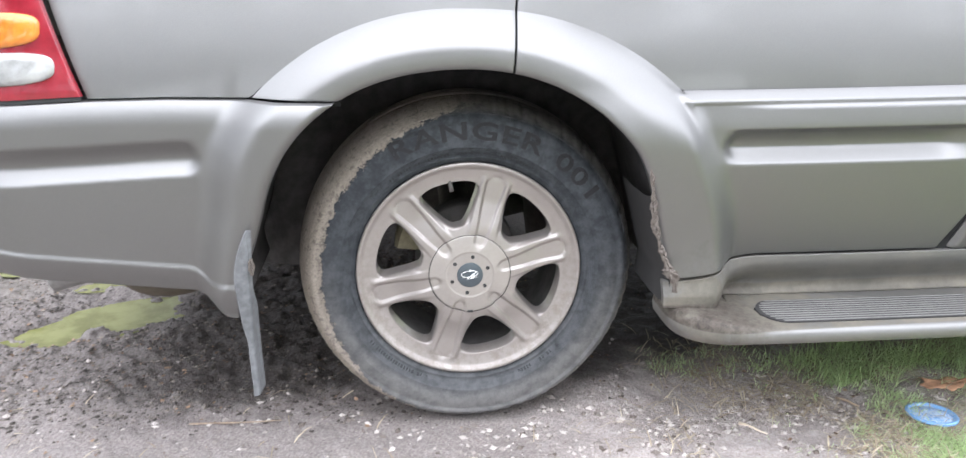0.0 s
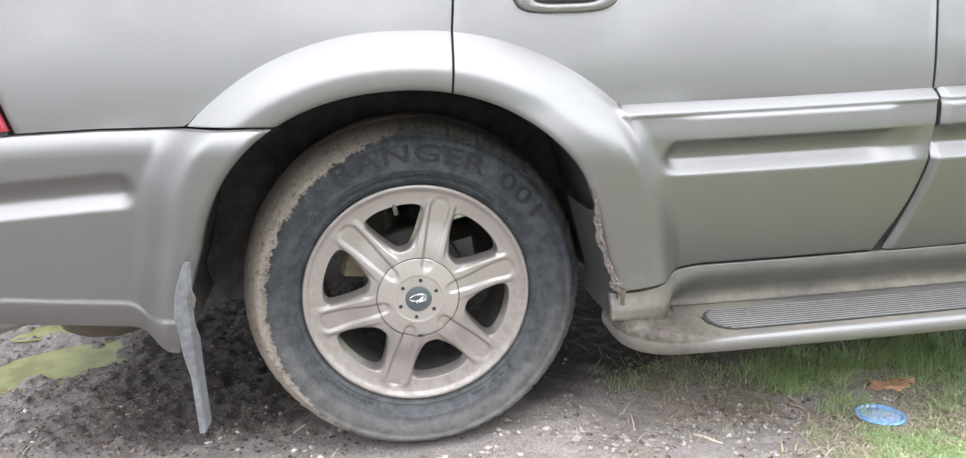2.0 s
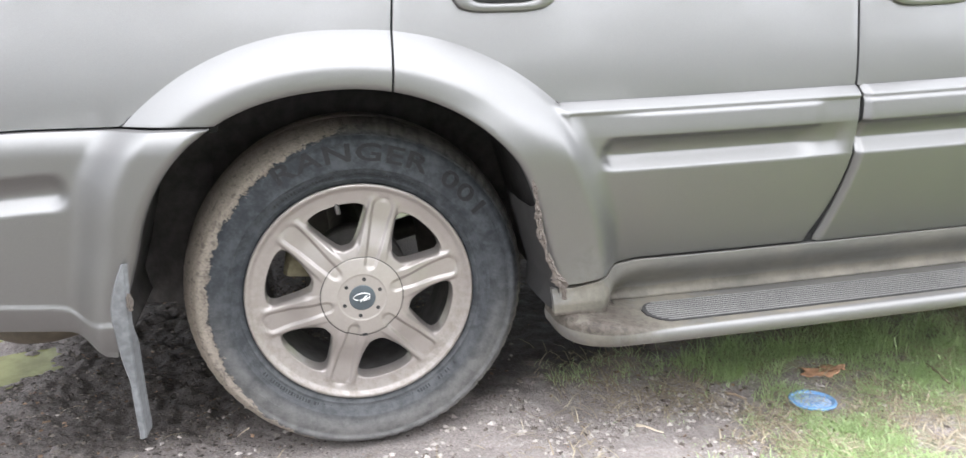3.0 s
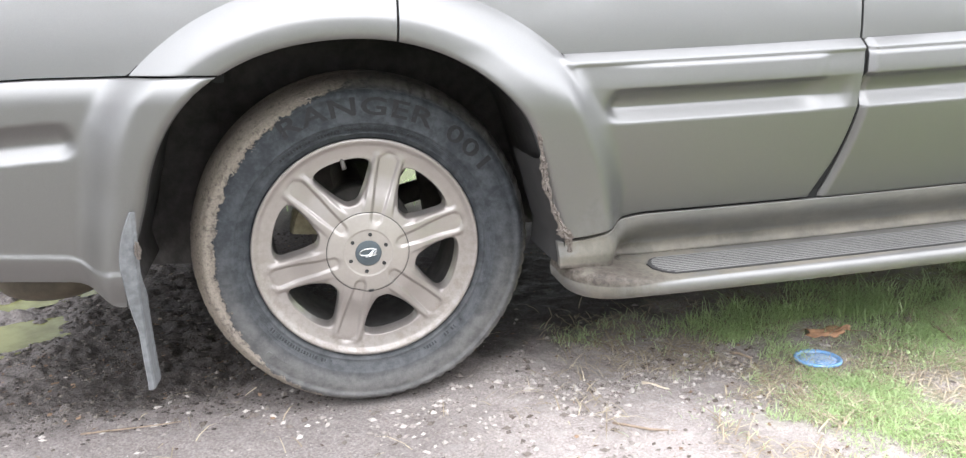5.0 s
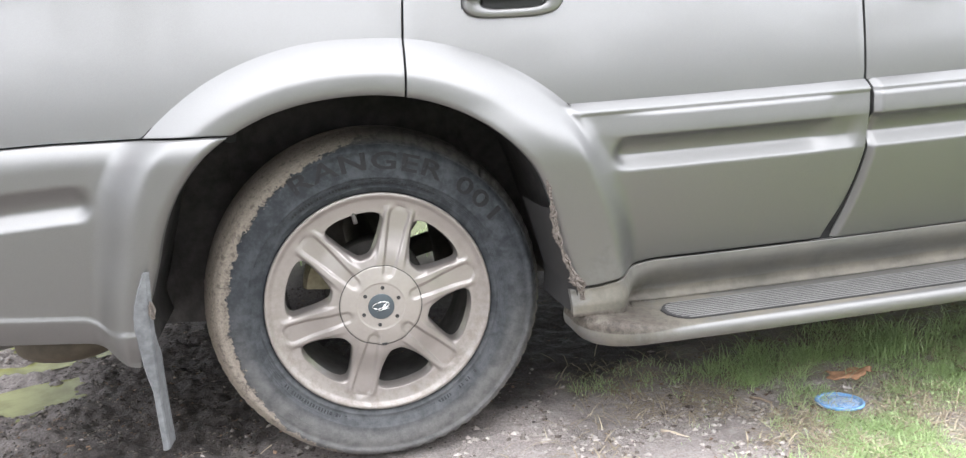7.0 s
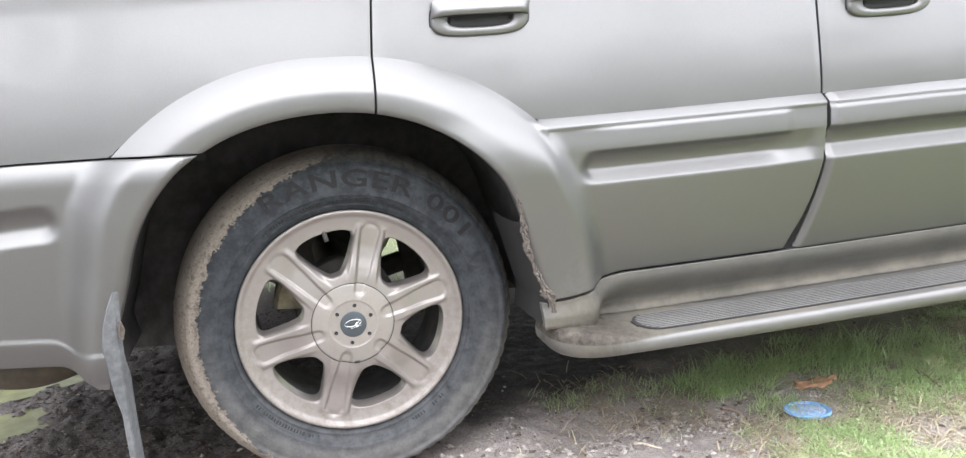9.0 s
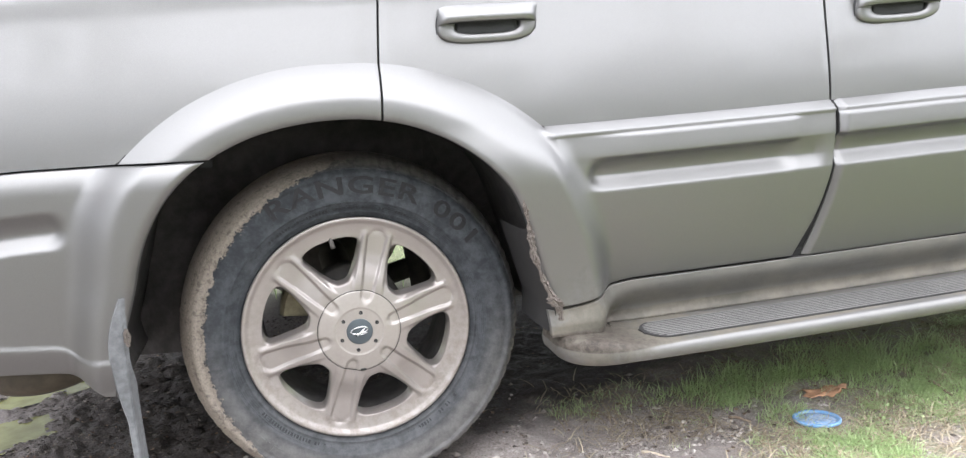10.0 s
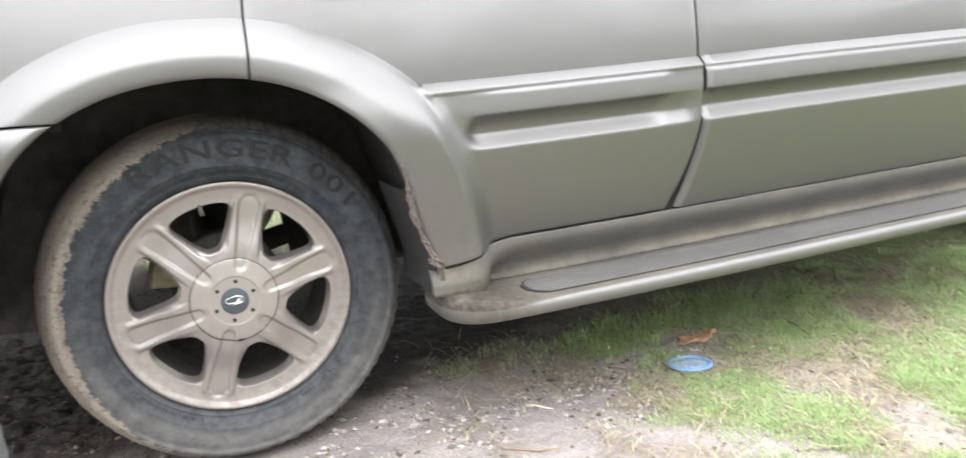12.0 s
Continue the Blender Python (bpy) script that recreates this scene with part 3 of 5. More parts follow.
    v, f = sheet(np.array(ring), loop_v=True)
    part_mesh("gasket", mesh_of("gasket", v, f, BLACK), cup)


def rear_door():
    P, N = door_grid_skin(SEAM + 0.0035, None, lambda x: np.where(x < 0.436, np.maximum(out_z(np.clip(x, 0, 0.44)) - 0.005, MOULD - 0.003), MOULD - 0.003) + 0.001)
    door = panel("rear_door", P, N, car, sides="ulr")
    # cladding, ahead of the flare
    zs = np.concatenate([np.linspace(0, 0.583 - 0.340, 40) + 0.340, np.linspace(0.586, 0.662, 40), np.linspace(0.667, 0.715, 12), np.linspace(0.718, MOULD, 10)])
    d = np.linspace(-4, 45, 300)
    cx, cz = out_r(d) * np.cos(np.radians(d)), AXLE + out_r(d) * np.sin(np.radians(d))
    xr = np.interp(zs, cz, cx)
    u = np.linspace(0, 1, 90)
    Z = np.broadcast_to(zs[None], (90, len(zs))).copy()
    X = xr[None] + (shut(zs)[None] - 0.0075 - 0.004 * sstep(0.62, 0.45, zs)[None] - xr[None]) * u[:, None]
    low = sstep(0.50, 0.340, Z)
    Zb = Z + (sill(X) + 0.003 - 0.340) * low
    k = sstep(MOULD + 0.02, MOULD - 0.12, Zb)
    P, N = wrap(X, Zb, door_low(X, Zb) + (low_side(X, Zb) - door_low(X, Zb)) * k)
    v1, f1 = sheet(rolled(P, N, sides="dr"))
    # flare, from the foot of the arch up to the seam
    dz = np.degrees(np.arctan2(zs - AXLE, xr))
    s = np.linspace(0, 1, 34)
    G = []
    for sv in s:
        dd = np.linspace(-6, 95, 500)
        r = lip_r(dd) + sv * (out_r(dd) - lip_r(dd))
        end = np.interp(-(SEAM + 0.0035), -(r * np.cos(np.radians(dd)))[dd > 40], dd[dd > 40])
        t = np.concatenate([dz, np.linspace(dz[-1], end, 46)[1:]])
        r = lip_r(t) + sv * (out_r(t) - lip_r(t))
        x, z = r * np.cos(np.radians(t)), AXLE + r * np.sin(np.radians(t))
        lowk = sstep(0.50, 0.340, z)
        z = z + (sill(x) + 0.003 - 0.340) * lowk * (t < 20)
        G.append(np.stack([x, z], -1))
    G = np.array(G)
    P, N = wrap(G[..., 0], G[..., 1], flare_side(G[..., 0], G[..., 1]))
    v2, f2 = sheet(rolled(P, N, sides="lud"))
    v, f = joined((v1, f1), (v2, f2))
    me = mesh_of("cladding", v, f, SATIN)
    bm = bmesh.new()
    bm.from_mesh(me)
    bmesh.ops.remove_doubles(bm, verts=bm.verts, dist=0.0002)
    bm.to_mesh(me), bm.free()
    part_mesh("cladding", me, door)
    handle(door, 0.318, 0.952)
    return door


def front_door():
    x1 = 2.17
    P, N = [], []
    u, v = np.meshgrid(np.linspace(0, 1, 50), np.linspace(0, 1, 30), indexing="ij")
    z = MOULD - 0.002 + v ** 1.1 * (BELT - MOULD)
    x = shut(z) + 0.004 + (x1 - shut(z)) * u
    door = panel("front_door", *wrap(x, z, -skin(z)), car, sides="ulr")
    zs = np.concatenate([np.linspace(0.371, 0.584, 34), np.linspace(0.586, 0.662, 40), np.linspace(0.667, 0.715, 12), np.linspace(0.718, MOULD, 10)])
    u, z = np.meshgrid(np.linspace(0, 1, 110) ** 1.4, zs, indexing="ij")
    x = shut(z) + 0.009 + (x1 - shut(z)) * u
    # the leading round of the cladding
    nose = -0.014 * (1 - sstep(-0.004, 0.014, x - shut(z) - 0.009))
    panel("cladding", *wrap(x, z, door_low(np.maximum(x, 1.0995), z) + nose), door, sides="ldr", material=SATIN)
    handle(door, 1.268, 0.930)
    return door


def rear_bumper():
    qs = np.concatenate([np.linspace(0, 1, 76), 1 + np.linspace(0, 1, 40)[1:], 2 + np.linspace(0, 1, 8)[1:]])
    Q, v = np.meshgrid(qs, np.linspace(0, 1, 90), indexing="ij")
    xl = arch_x(np.linspace(0.270, 0.712, 90), -1)[None]
    q = np.where(Q <= 1, xl + (-0.84 - xl) * Q, np.where(Q <= 2, -0.84 - 0.36 * (Q - 1), -1.20 - 0.75 * (Q - 2)))
    back = np.clip(-0.49 - q, 0, 0.50)
    zb = 0.270 + 0.040 * sstep(0.0, 0.10, back) + 0.18 * np.clip(back - 0.06, 0, 9)
    zt = bump_top(q) - 0.0025
    z = zb + v * (zt - zb)
    crease = zb + 0.060 + 0.019 * sstep(0.06, 0.0, back)
    side = q > -0.84
    s = flare_share(np.maximum(q, -0.84), z)
    out = swell(np.maximum(q, -0.84), z) * side - 0.012 * np.clip(1 - s / 0.14, 0, 1) ** 2 * (q > -0.6) * (z > 0.42)
    out = out + 0.004 * sstep(0.004, -0.004, z - crease) - 0.020 * np.clip((crease - z) / 0.07, 0, 1) ** 1.6
    out = out - 0.010 * np.clip((0.60 - z) / 0.25, 0, 1) ** 1.5
    k = np.clip((0.650 - z) / 0.073, 0, 1)
    dip = np.where(k < 0.58, np.sin(np.pi / 2 * k / 0.58), 1 - np.clip((k - 0.58) / 0.42, 0, 1) ** 1.25)
    out = out - 0.018 * dip * sstep(-0.536, -0.575, q - 0.010 * np.cos((k - 0.5) * np.pi))
    out = out - 0.013 * np.clip(1 - (zt - z) / 0.045, 0, 1) ** 2 - 0.002
    P, N = wrap(q, z, out)
    return panel("rear_bumper", P, N, car, sides="lud", depth=0.026, material=SATIN)


def tail_lamp():
    """Red corner lamp with an amber and a clear round inside."""
    u, v = np.meshgrid(np.linspace(0, 1, 40), np.linspace(0, 1, 30), indexing="ij")
    z = bump_top(-0.75) + 0.010 + v * 0.40
    q = -0.738 - 0.36 * (z - 0.718) - u * 0.30
    P, N = wrap(q, z, -skin(z) * 0.6 + 0.004)
    lamp = panel("tail_lamp", P, N, car, "red rear lamp with amber and clear rounds", material=RED)
    for name, cz, hz, w, mt in (("turn_lens", 0.870, 0.032, 0.122, AMBER), ("reverse_lens", 0.800, 0.031, 0.145, CLEAR)):
        a = np.linspace(0, 2 * np.pi, 40, endpoint=False)
        sx = np.sign(np.cos(a)) * np.abs(np.cos(a)) ** 0.6
        sz = np.sign(np.sin(a)) * np.abs(np.sin(a)) ** 0.6
        rings = []
        for k, o in ((1.0, 0.0), (1.0, 0.004), (0.93, 0.008), (0.7, 0.010), (0.35, 0.011), (0.02, 0.011)):
            q = -0.930 + w * k * sx
            zz = cz + hz * k * sz
            rings.append(wrap(q, zz, -skin(zz) * 0.6 + 0.002 + o)[0])
        vv, f = sheet(np.array(rings), loop_v=True)
        part_mesh(name, mesh_of(name, vv, f, mt), lamp)
    u, v = np.meshgrid(np.linspace(0, 1, 30), np.linspace(0, 1, 5), indexing="ij")
    z = bump_top(-0.75) + 0.001 + v * 0.010
    P, N = wrap(-0.744 - u * 0.31, z, -skin(z) * 0.6 + 0.002)
    vv, f = sheet(P)
    part_mesh("lamp_gasket", mesh_of("lamp_gasket", vv, f, BLACK), lamp)


def rocker():
    u, v = np.meshgrid(np.linspace(0, 1, 150), np.linspace(0, 1, 40), indexing="ij")
    x = 0.412 + (2.25 - 0.412) * u ** 1.5
    zt = sill(x) - 0.0060
    z = zt - v * (zt - 0.2620 - 0.016 * (1 - sstep(0.46, 0.63, x)))
    top = low_side(x, sill(x) + 0.003) - 0.002
    foot = 1 - sstep(0.545, 0.650, x + (0.34 - z) * 0.6)
    out = top - 0.034 * sstep(0.05, 0.80, v) ** 1.2 * (1 - foot) + 0.008 * sstep(0.80, 1.0, v) ** 2 * (1 - foot)
    out = out + foot * (0.012 * sstep(0.0, 0.6, v))
    P, N = wrap(x, z, out)
    return panel("rocker", P, N, car, "dusty sill panel", sides="ldu", material=SILL)


def running_board():
    """Step along the sill: rounded edge, curved rear end, ribbed tread pad."""
    prof = [(0.04, 0.260), (-0.02, 0.262), (-0.08, 0.263), (-0.122, 0.2625), (-0.1275, 0.2618), (-0.1325, 0.2598), (-0.1360, 0.2566), (-0.1382, 0.2520), (-0.1402, 0.2460),
            (-0.1402, 0.2385), (-0.1380, 0.2310), (-0.132, 0.2255), (-0.117, 0.2220), (0.04, 0.2220)]
    cx, cy = 0.572, -0.005
    rows = [[(cx - max(0, cy - y) * 1.12, 0.05, z) for y, z in prof]]
    for a in np.linspace(0, np.pi / 2, 26):
        rows.append([(cx - max(0, cy - y) * 1.12 * max(0.0, math.cos(a)) ** 0.85, cy - max(0, cy - y) * math.sin(a) ** 0.85, z) for y, z in prof])
    xs = np.linspace(cx + 0.01, 2.35, 90)
    rows += [[(x, y, z) for y, z in prof] for x in xs]
    P = np.array(rows)
    # the moulded end rises a little
    up = np.clip((P[..., 2] - 0.222) / 0.040, 0, 1)
    P[..., 2] += 0.016 * (1 - sstep(0.46, 0.63, P[..., 0])) * up - 0.012 * (1 - sstep(0.40, 0.58, P[..., 0])) * (1 - up)
    v, f = sheet(P)
    v, f = joined((v, f))
    f.append(tuple(range(len(prof)))[::-1])
    f.append(tuple((len(rows) - 1) * len(prof) + k for k in range(len(prof))))
    board = part_mesh("running_board", mesh_of("running_board", v, f, PAINT), car, "silver step board with worn dusty top")
    ys = np.linspace(-0.108, -0.004, 200)
    xs = np.concatenate([0.622 + 0.05 * (1 - np.cos(np.linspace(0, np.pi / 2, 14))), np.linspace(0.69, 2.3, 60)])
    X, Y = np.meshgrid(xs, ys, indexing="ij")
    t = np.clip((0.672 - X) / 0.05, 0, 1)
    edge = np.sqrt(1 - t * t)
    Y = -0.056 + (Y + 0.056) * np.maximum(edge, 0.30)
    v, f = sheet(rolled(np.stack([X, Y, np.full(X.shape, 0.2665)], -1), (0, 0, -1), depth=0.004))
    part_mesh("tread_pad", mesh_of("tread_pad", v, f, PADBASE), board, "black rubber pad under dusty ribs")
    # ribs along the pad, each a low rounded bar
    for k in range(10):
        y = -0.1035 + 0.0106 * k
        t = abs(y + 0.056) / 0.052
        x0 = 0.672 - 0.046 * math.sqrt(max(0, 1 - t * t)) + 0.004
        xs = np.linspace(x0, 2.29, 30)
        bar = np.array([[(x, y + dy, 0.2662 + dz) for dy, dz in ((-0.0030, 0), (-0.0026, 0.0008), (0, 0.0011), (0.0026, 0.0008), (0.0030, 0))] for x in xs])
        v, f = sheet(bar)
        part_mesh("rib", mesh_of("rib", v, f, PAD), board)
    return board


def mud_flap():
    """A stiff rubber flap behind the wheel, hanging almost to the ground."""
    t = np.linspace(0, 1, 50)
    z = 0.478 - 0.412 * t
    bulge = np.sin(np.clip(t / 0.66, 0, 1) ** 0.8 * np.pi) ** 1.3
    xr = -0.436 - 0.040 * t
    xl = xr - 0.007 - 0.027 * bulge * (t < 0.66) - 0.008 * sstep(0.36, 0.6, t)
    rows = []
    for k in range(50):
        y0 = -0.090 + 0.045 * t[k]
        deep = 0.010 + 0.035 * sstep(0.3, 0.5, t[k])
        rows.append([(xl[k], y0 + 0.004, z[k]), (xl[k] + 0.003, y0, z[k]), (xr[k] - 0.003, y0 + 0.002, z[k]), (xr[k], y0 + 0.006, z[k]), (xr[k] + 0.004, y0 + deep, z[k]), (xl[k] + 0.012, y0 + deep, z[k])])
    v, f = sheet(np.array(rows), loop_v=True)
    v, f = joined((v, f))
    f += [(0, 1, 2, 3, 4, 5), tuple(49 * 6 + k for k in (5, 4, 3, 2, 1, 0))]
    part_mesh("mud_flap", mesh_of("mud_flap", v, f, RUBBER, False), car, "grey dust-worn rubber mud flap")


def liner():
    """Inside of the wheel housing."""
    d = np.linspace(-8, 192, 60)
    r = lip_r(np.clip(d, -5, 185)) + 0.012
    ys = np.array([-0.020, 0.0, 0.10, 0.30, 0.42])
    P = np.stack([np.stack([(r + 0.02 * (k > 0)) * np.cos(np.radians(d)), np.full(60, y), AXLE + (r + 0.02 * (k > 0)) * np.sin(np.radians(d))], -1) for k, y in enumerate(ys)], 0)
    v, f = sheet(P)
    # inner wall of the upper half
    w = np.stack([P[-1], np.stack([P[-1][:, 0] * 0.9, P[-1][:, 1] + 0.02, np.maximum(P[-1][:, 2] * 0.5, 0.47)], -1)], 0)
    v, f = joined((v, f), sheet(w))
    # added plate that hides lit ground beyond, ahead of the tyre
    u, t = np.meshgrid(np.linspace(0.25, 0.70, 8), np.linspace(0.24, 0.80, 8), indexing="ij")
    v, f = joined((v, f), sheet(np.stack([u, 0.43 + 0.01 * np.sin(u * 20), t], -1)))
    # added plate that closes off the view behind the wheel, to keep it dark
    u, t = np.meshgrid(np.linspace(-0.95, -0.31, 12), np.linspace(0.20, 0.72, 8), indexing="ij")
    v, f = joined((v, f), sheet(np.stack([u, 0.42 + 0.02 * np.sin(u * 20), t + 0.10 * sstep(-0.55, -0.9, u)], -1)))
    d = np.linspace(-9, 24, 36)
    r = lip_r(np.clip(d, -5, 185)) + 0.004
    P = np.stack([np.stack([(r - 0.012 * k) * np.cos(np.radians(d)), np.full(36, y), AXLE + (r - 0.012 * k) * np.sin(np.radians(d))], -1) for k, y in ((0, -0.045), (1, -0.02), (1.3, 0.05), (1.3, 0.14))], 0)
    vv, ff = sheet(P)
    part_mesh("splash_guard", mesh_of("splash_guard", vv, ff, GUARD), car, "grey dust-covered guard ahead of the tyre")
    part_mesh("wheel_housing", mesh_of("wheel_housing", v, f, LINER), car, "black dusty wheel housing")


def arch_mud():
    """Dried mud that has come loose along the front edge of the arch, and a few crumbs on the flap."""
    rng = np.random.RandomState(3)
    n, m = 300, 22
    t = np.linspace(0, 1, n)
    d = 33 - 37 * t
    a = np.linspace(0, 2 * np.pi, m, endpoint=False)
    # the crust keeps a straighter line than the arch, so a dark crack opens between them
    r = lip_r(d) + 0.007 - 0.018 * np.sin(np.clip(t * 1.03, 0, 1) * np.pi) ** 1.2
    wide = 0.0047 + 0.0022 * np.sin(t * 9) * np.sin(t * 23 + 1) + 0.004 * np.exp(-((t - 0.85) / 0.055) ** 2)
    wide = wide * np.minimum(1, t / 0.12 + 0.25)
    rows = []
    for k in range(n):
        c, q = math.cos(math.radians(d[k])), math.sin(math.radians(d[k]))
        row = []
        for s in a:
            p = Vector((r[k] * c * 1.0, 0.3 * math.cos(s), r[k] * q + 0.02 * math.sin(s)))
            rough = 0.9 * noise.noise(p * 80) + 0.8 * noise.noise(p * 210) + 0.20 * noise.noise(Vector((k * 0.9, s * 2.0, 4)))
            w = wide[k] * (1 + rough)
            rr = r[k] + w * math.cos(s)
            row.append((rr * c, -0.066 + 0.75 * w * math.sin(s), AXLE + rr * q))
        rows.append(row)
    v, f = sheet(np.array(rows), loop_v=True)
    part_mesh("mud_crust", mesh_of("mud_crust", v, f, MUD, False), car, "dried mud crust along the wheel arch")
    bm = bmesh.new()
    bmesh.ops.create_icosphere(bm, subdivisions=5, radius=1.0)
    for q in bm.verts:
        k = 1 + 0.8 * noise.noise(q.co * 2.2) + 0.6 * noise.noise(q.co * 5.5) + 0.35 * noise.noise(q.co * 13)
        q.co = Vector((-0.4385 + q.co.x * 0.0050 * k, -0.083 + q.co.y * 0.0035 * k, 0.398 + q.co.z * 0.019 * (0.85 + 0.15 * k)))
    part("mud_clump", bm, MUD, car, "crumbling clump of dried mud on the flap", smooth=False)


quarter_panel(), arch_mud(), rear_flare(), rear_door(), front_door(), rear_bumper(), tail_lamp(), rocker(), running_board(), mud_flap(), liner()


# ---------------------------------------------------------------- the car: seams, underside and the sides out of view
def gap_strips():
    """Near-black strips behind every gap between panels, standing for the shade in it."""
    def strip(name, x, z, out, across):
        dx, dz = across
        P = np.stack([wrap(x + k * dx, z + k * dz, out)[0] for k in (-0.016, 0.016)], 0)
        v, f = sheet(P)
        part_mesh(name, mesh_of(name, v, f, GAP), car)
    z = np.linspace(0.785, BELT, 60)
    x = np.full(60, SEAM)
    out = np.where(flare_share(x, z) < 1, flare_side(x, z), -skin(z)) - 0.014
    strip("door_seal", x, z, out, (1, 0))
    z = np.linspace(0.372, BELT, 90)
    x = shut(z)
    strip("door_seal", x, z, np.where(z > MOULD, -skin(z), np.minimum(door_low(np.full(90, 1.09), z), door_low(np.full(90, 1.2), z))) - 0.016, (1, 0))
    q = np.linspace(-0.250, -1.19, 60)
    strip("bumper_seal", q, bump_top(q), np.full(60, -0.043), (0, 1))
    x = np.linspace(0.43, 2.2, 90)
    strip("sill_seal", x, sill(x), np.minimum(door_low(x, sill(x)), -0.02 + 0.05 * (1 - sstep(0.5, 0.6, x))) - 0.012, (0, 1))


def side_wall(name, x0, x1, y, lean, centres, sides="udlr"):
    u, v = np.meshgrid(np.linspace(0, 1, 90), np.linspace(0, 1, 16), indexing="ij")
    x = x0 + (x1 - x0) * u
    zb = np.full(x.shape, 0.37)
    for c in centres:
        zb = np.maximum(zb, AXLE + np.sqrt(np.clip(0.45 ** 2 - (x - c) ** 2, 0, 1)))
    z = zb + v * (BELT - zb)
    P = np.stack([x, y + BODY * lean + lean * (skin(np.maximum(z, 0.73)) - 0.03), z], -1)
    return panel(name, P, (0, lean, 0), car, sides=sides)


def upper_body():
    """Roof, glass and bonnet above the belt line; the far flank and the underside close the body."""
    mid = 0.93
    # belt and roof outlines: x and half width
    belt = [(-0.965, 0.66), (-0.80, 0.83), (-0.3, 0.85), (1.0, 0.85), (2.1, 0.85), (2.42, 0.80), (2.50, 0.60)]
    roof = [(-0.80, 0.50), (-0.68, 0.62), (-0.3, 0.64), (0.9, 0.64), (1.55, 0.62), (1.72, 0.56), (1.76, 0.40)]
    rows = []
    for k in np.linspace(0, 1, 9):
        half = [((1 - k) * b[0] + k * r[0], (1 - k) * b[1] + k * r[1], BELT - 0.01 + (1.70 - BELT) * math.sin(k * 1.45) / math.sin(1.45)) for b, r in zip(belt, roof)]
        ring = [(x, mid - w, z) for x, w, z in half] + [(x, mid + w, z) for x, w, z in half[::-1]]
        rows.append(ring)
    top = np.array(rows[-1])
    for k in (0.8, 0.5, 0.15):
        c = top.mean(0)
        rows.append([tuple(c + (p - c) * k + np.array([0, 0, 0.035 * (1 - k)])) for p in top])
    v, f = sheet(np.array(rows), loop_v=True)
    part_mesh("roof", mesh_of("roof", v, f, PAINT), car)

    def pane(name, b0, b1, r0, r1, side):
        g = []
        for k in np.linspace(0.10, 0.86, 6):
            s = math.sin(k * 1.45) / math.sin(1.45)
            z = BELT - 0.01 + (1.70 - BELT) * s
            w = (1 - k) * 0.85 + k * 0.64 + 0.004
            g.append([((1 - k) * (b0 + (b1 - b0) * t) + k * (r0 + (r1 - r0) * t), mid - side * w, z) for t in np.linspace(0, 1, 8)])
        v, f = sheet(rolled(np.array(g), (0, side, 0), depth=0.01))
        part_mesh(name, mesh_of(name, v, f, GLASS), car, "dark tinted side glass")
    for side in (1, -1):
        pane("side_window", -0.60, 0.02, -0.52, 0.02, side)
        pane("side_window", 0.14, 1.06, 0.14, 0.98, side)
        pane("side_window", 1.16, 2.05, 1.06, 1.52, side)
    u, v = np.meshgrid(np.linspace(0, 1, 24), np.linspace(-1, 1, 24), indexing="ij")
    P = np.stack([2.30 + 1.45 * u, mid + v * (0.87 - 0.06 * u), BELT - 0.04 + 0.07 * (1 - v ** 2) - 0.10 * u ** 2], -1)
    panel("bonnet", P, (0, 0, -1), car)
    u, v = np.meshgrid(np.linspace(0, 1, 16), np.linspace(-1, 1, 24), indexing="ij")
    P = np.stack([3.75 + 0.16 * np.sin(u * np.pi) ** 0.6 * (1 - 0.4 * v ** 4), mid + v * 0.90, 0.96 - 0.66 * u], -1)
    panel("front_bumper", P, (-1, 0, 0), car)
    u, v = np.meshgrid(np.linspace(0, 1, 12), np.linspace(-1, 1, 24), indexing="ij")
    P = np.stack([-0.975 - 0.02 * (1 - v ** 4) + 0 * u, mid + v * 0.74, 0.36 + 0.72 * u], -1)
    panel("tailgate", P, (1, 0, 0), car)


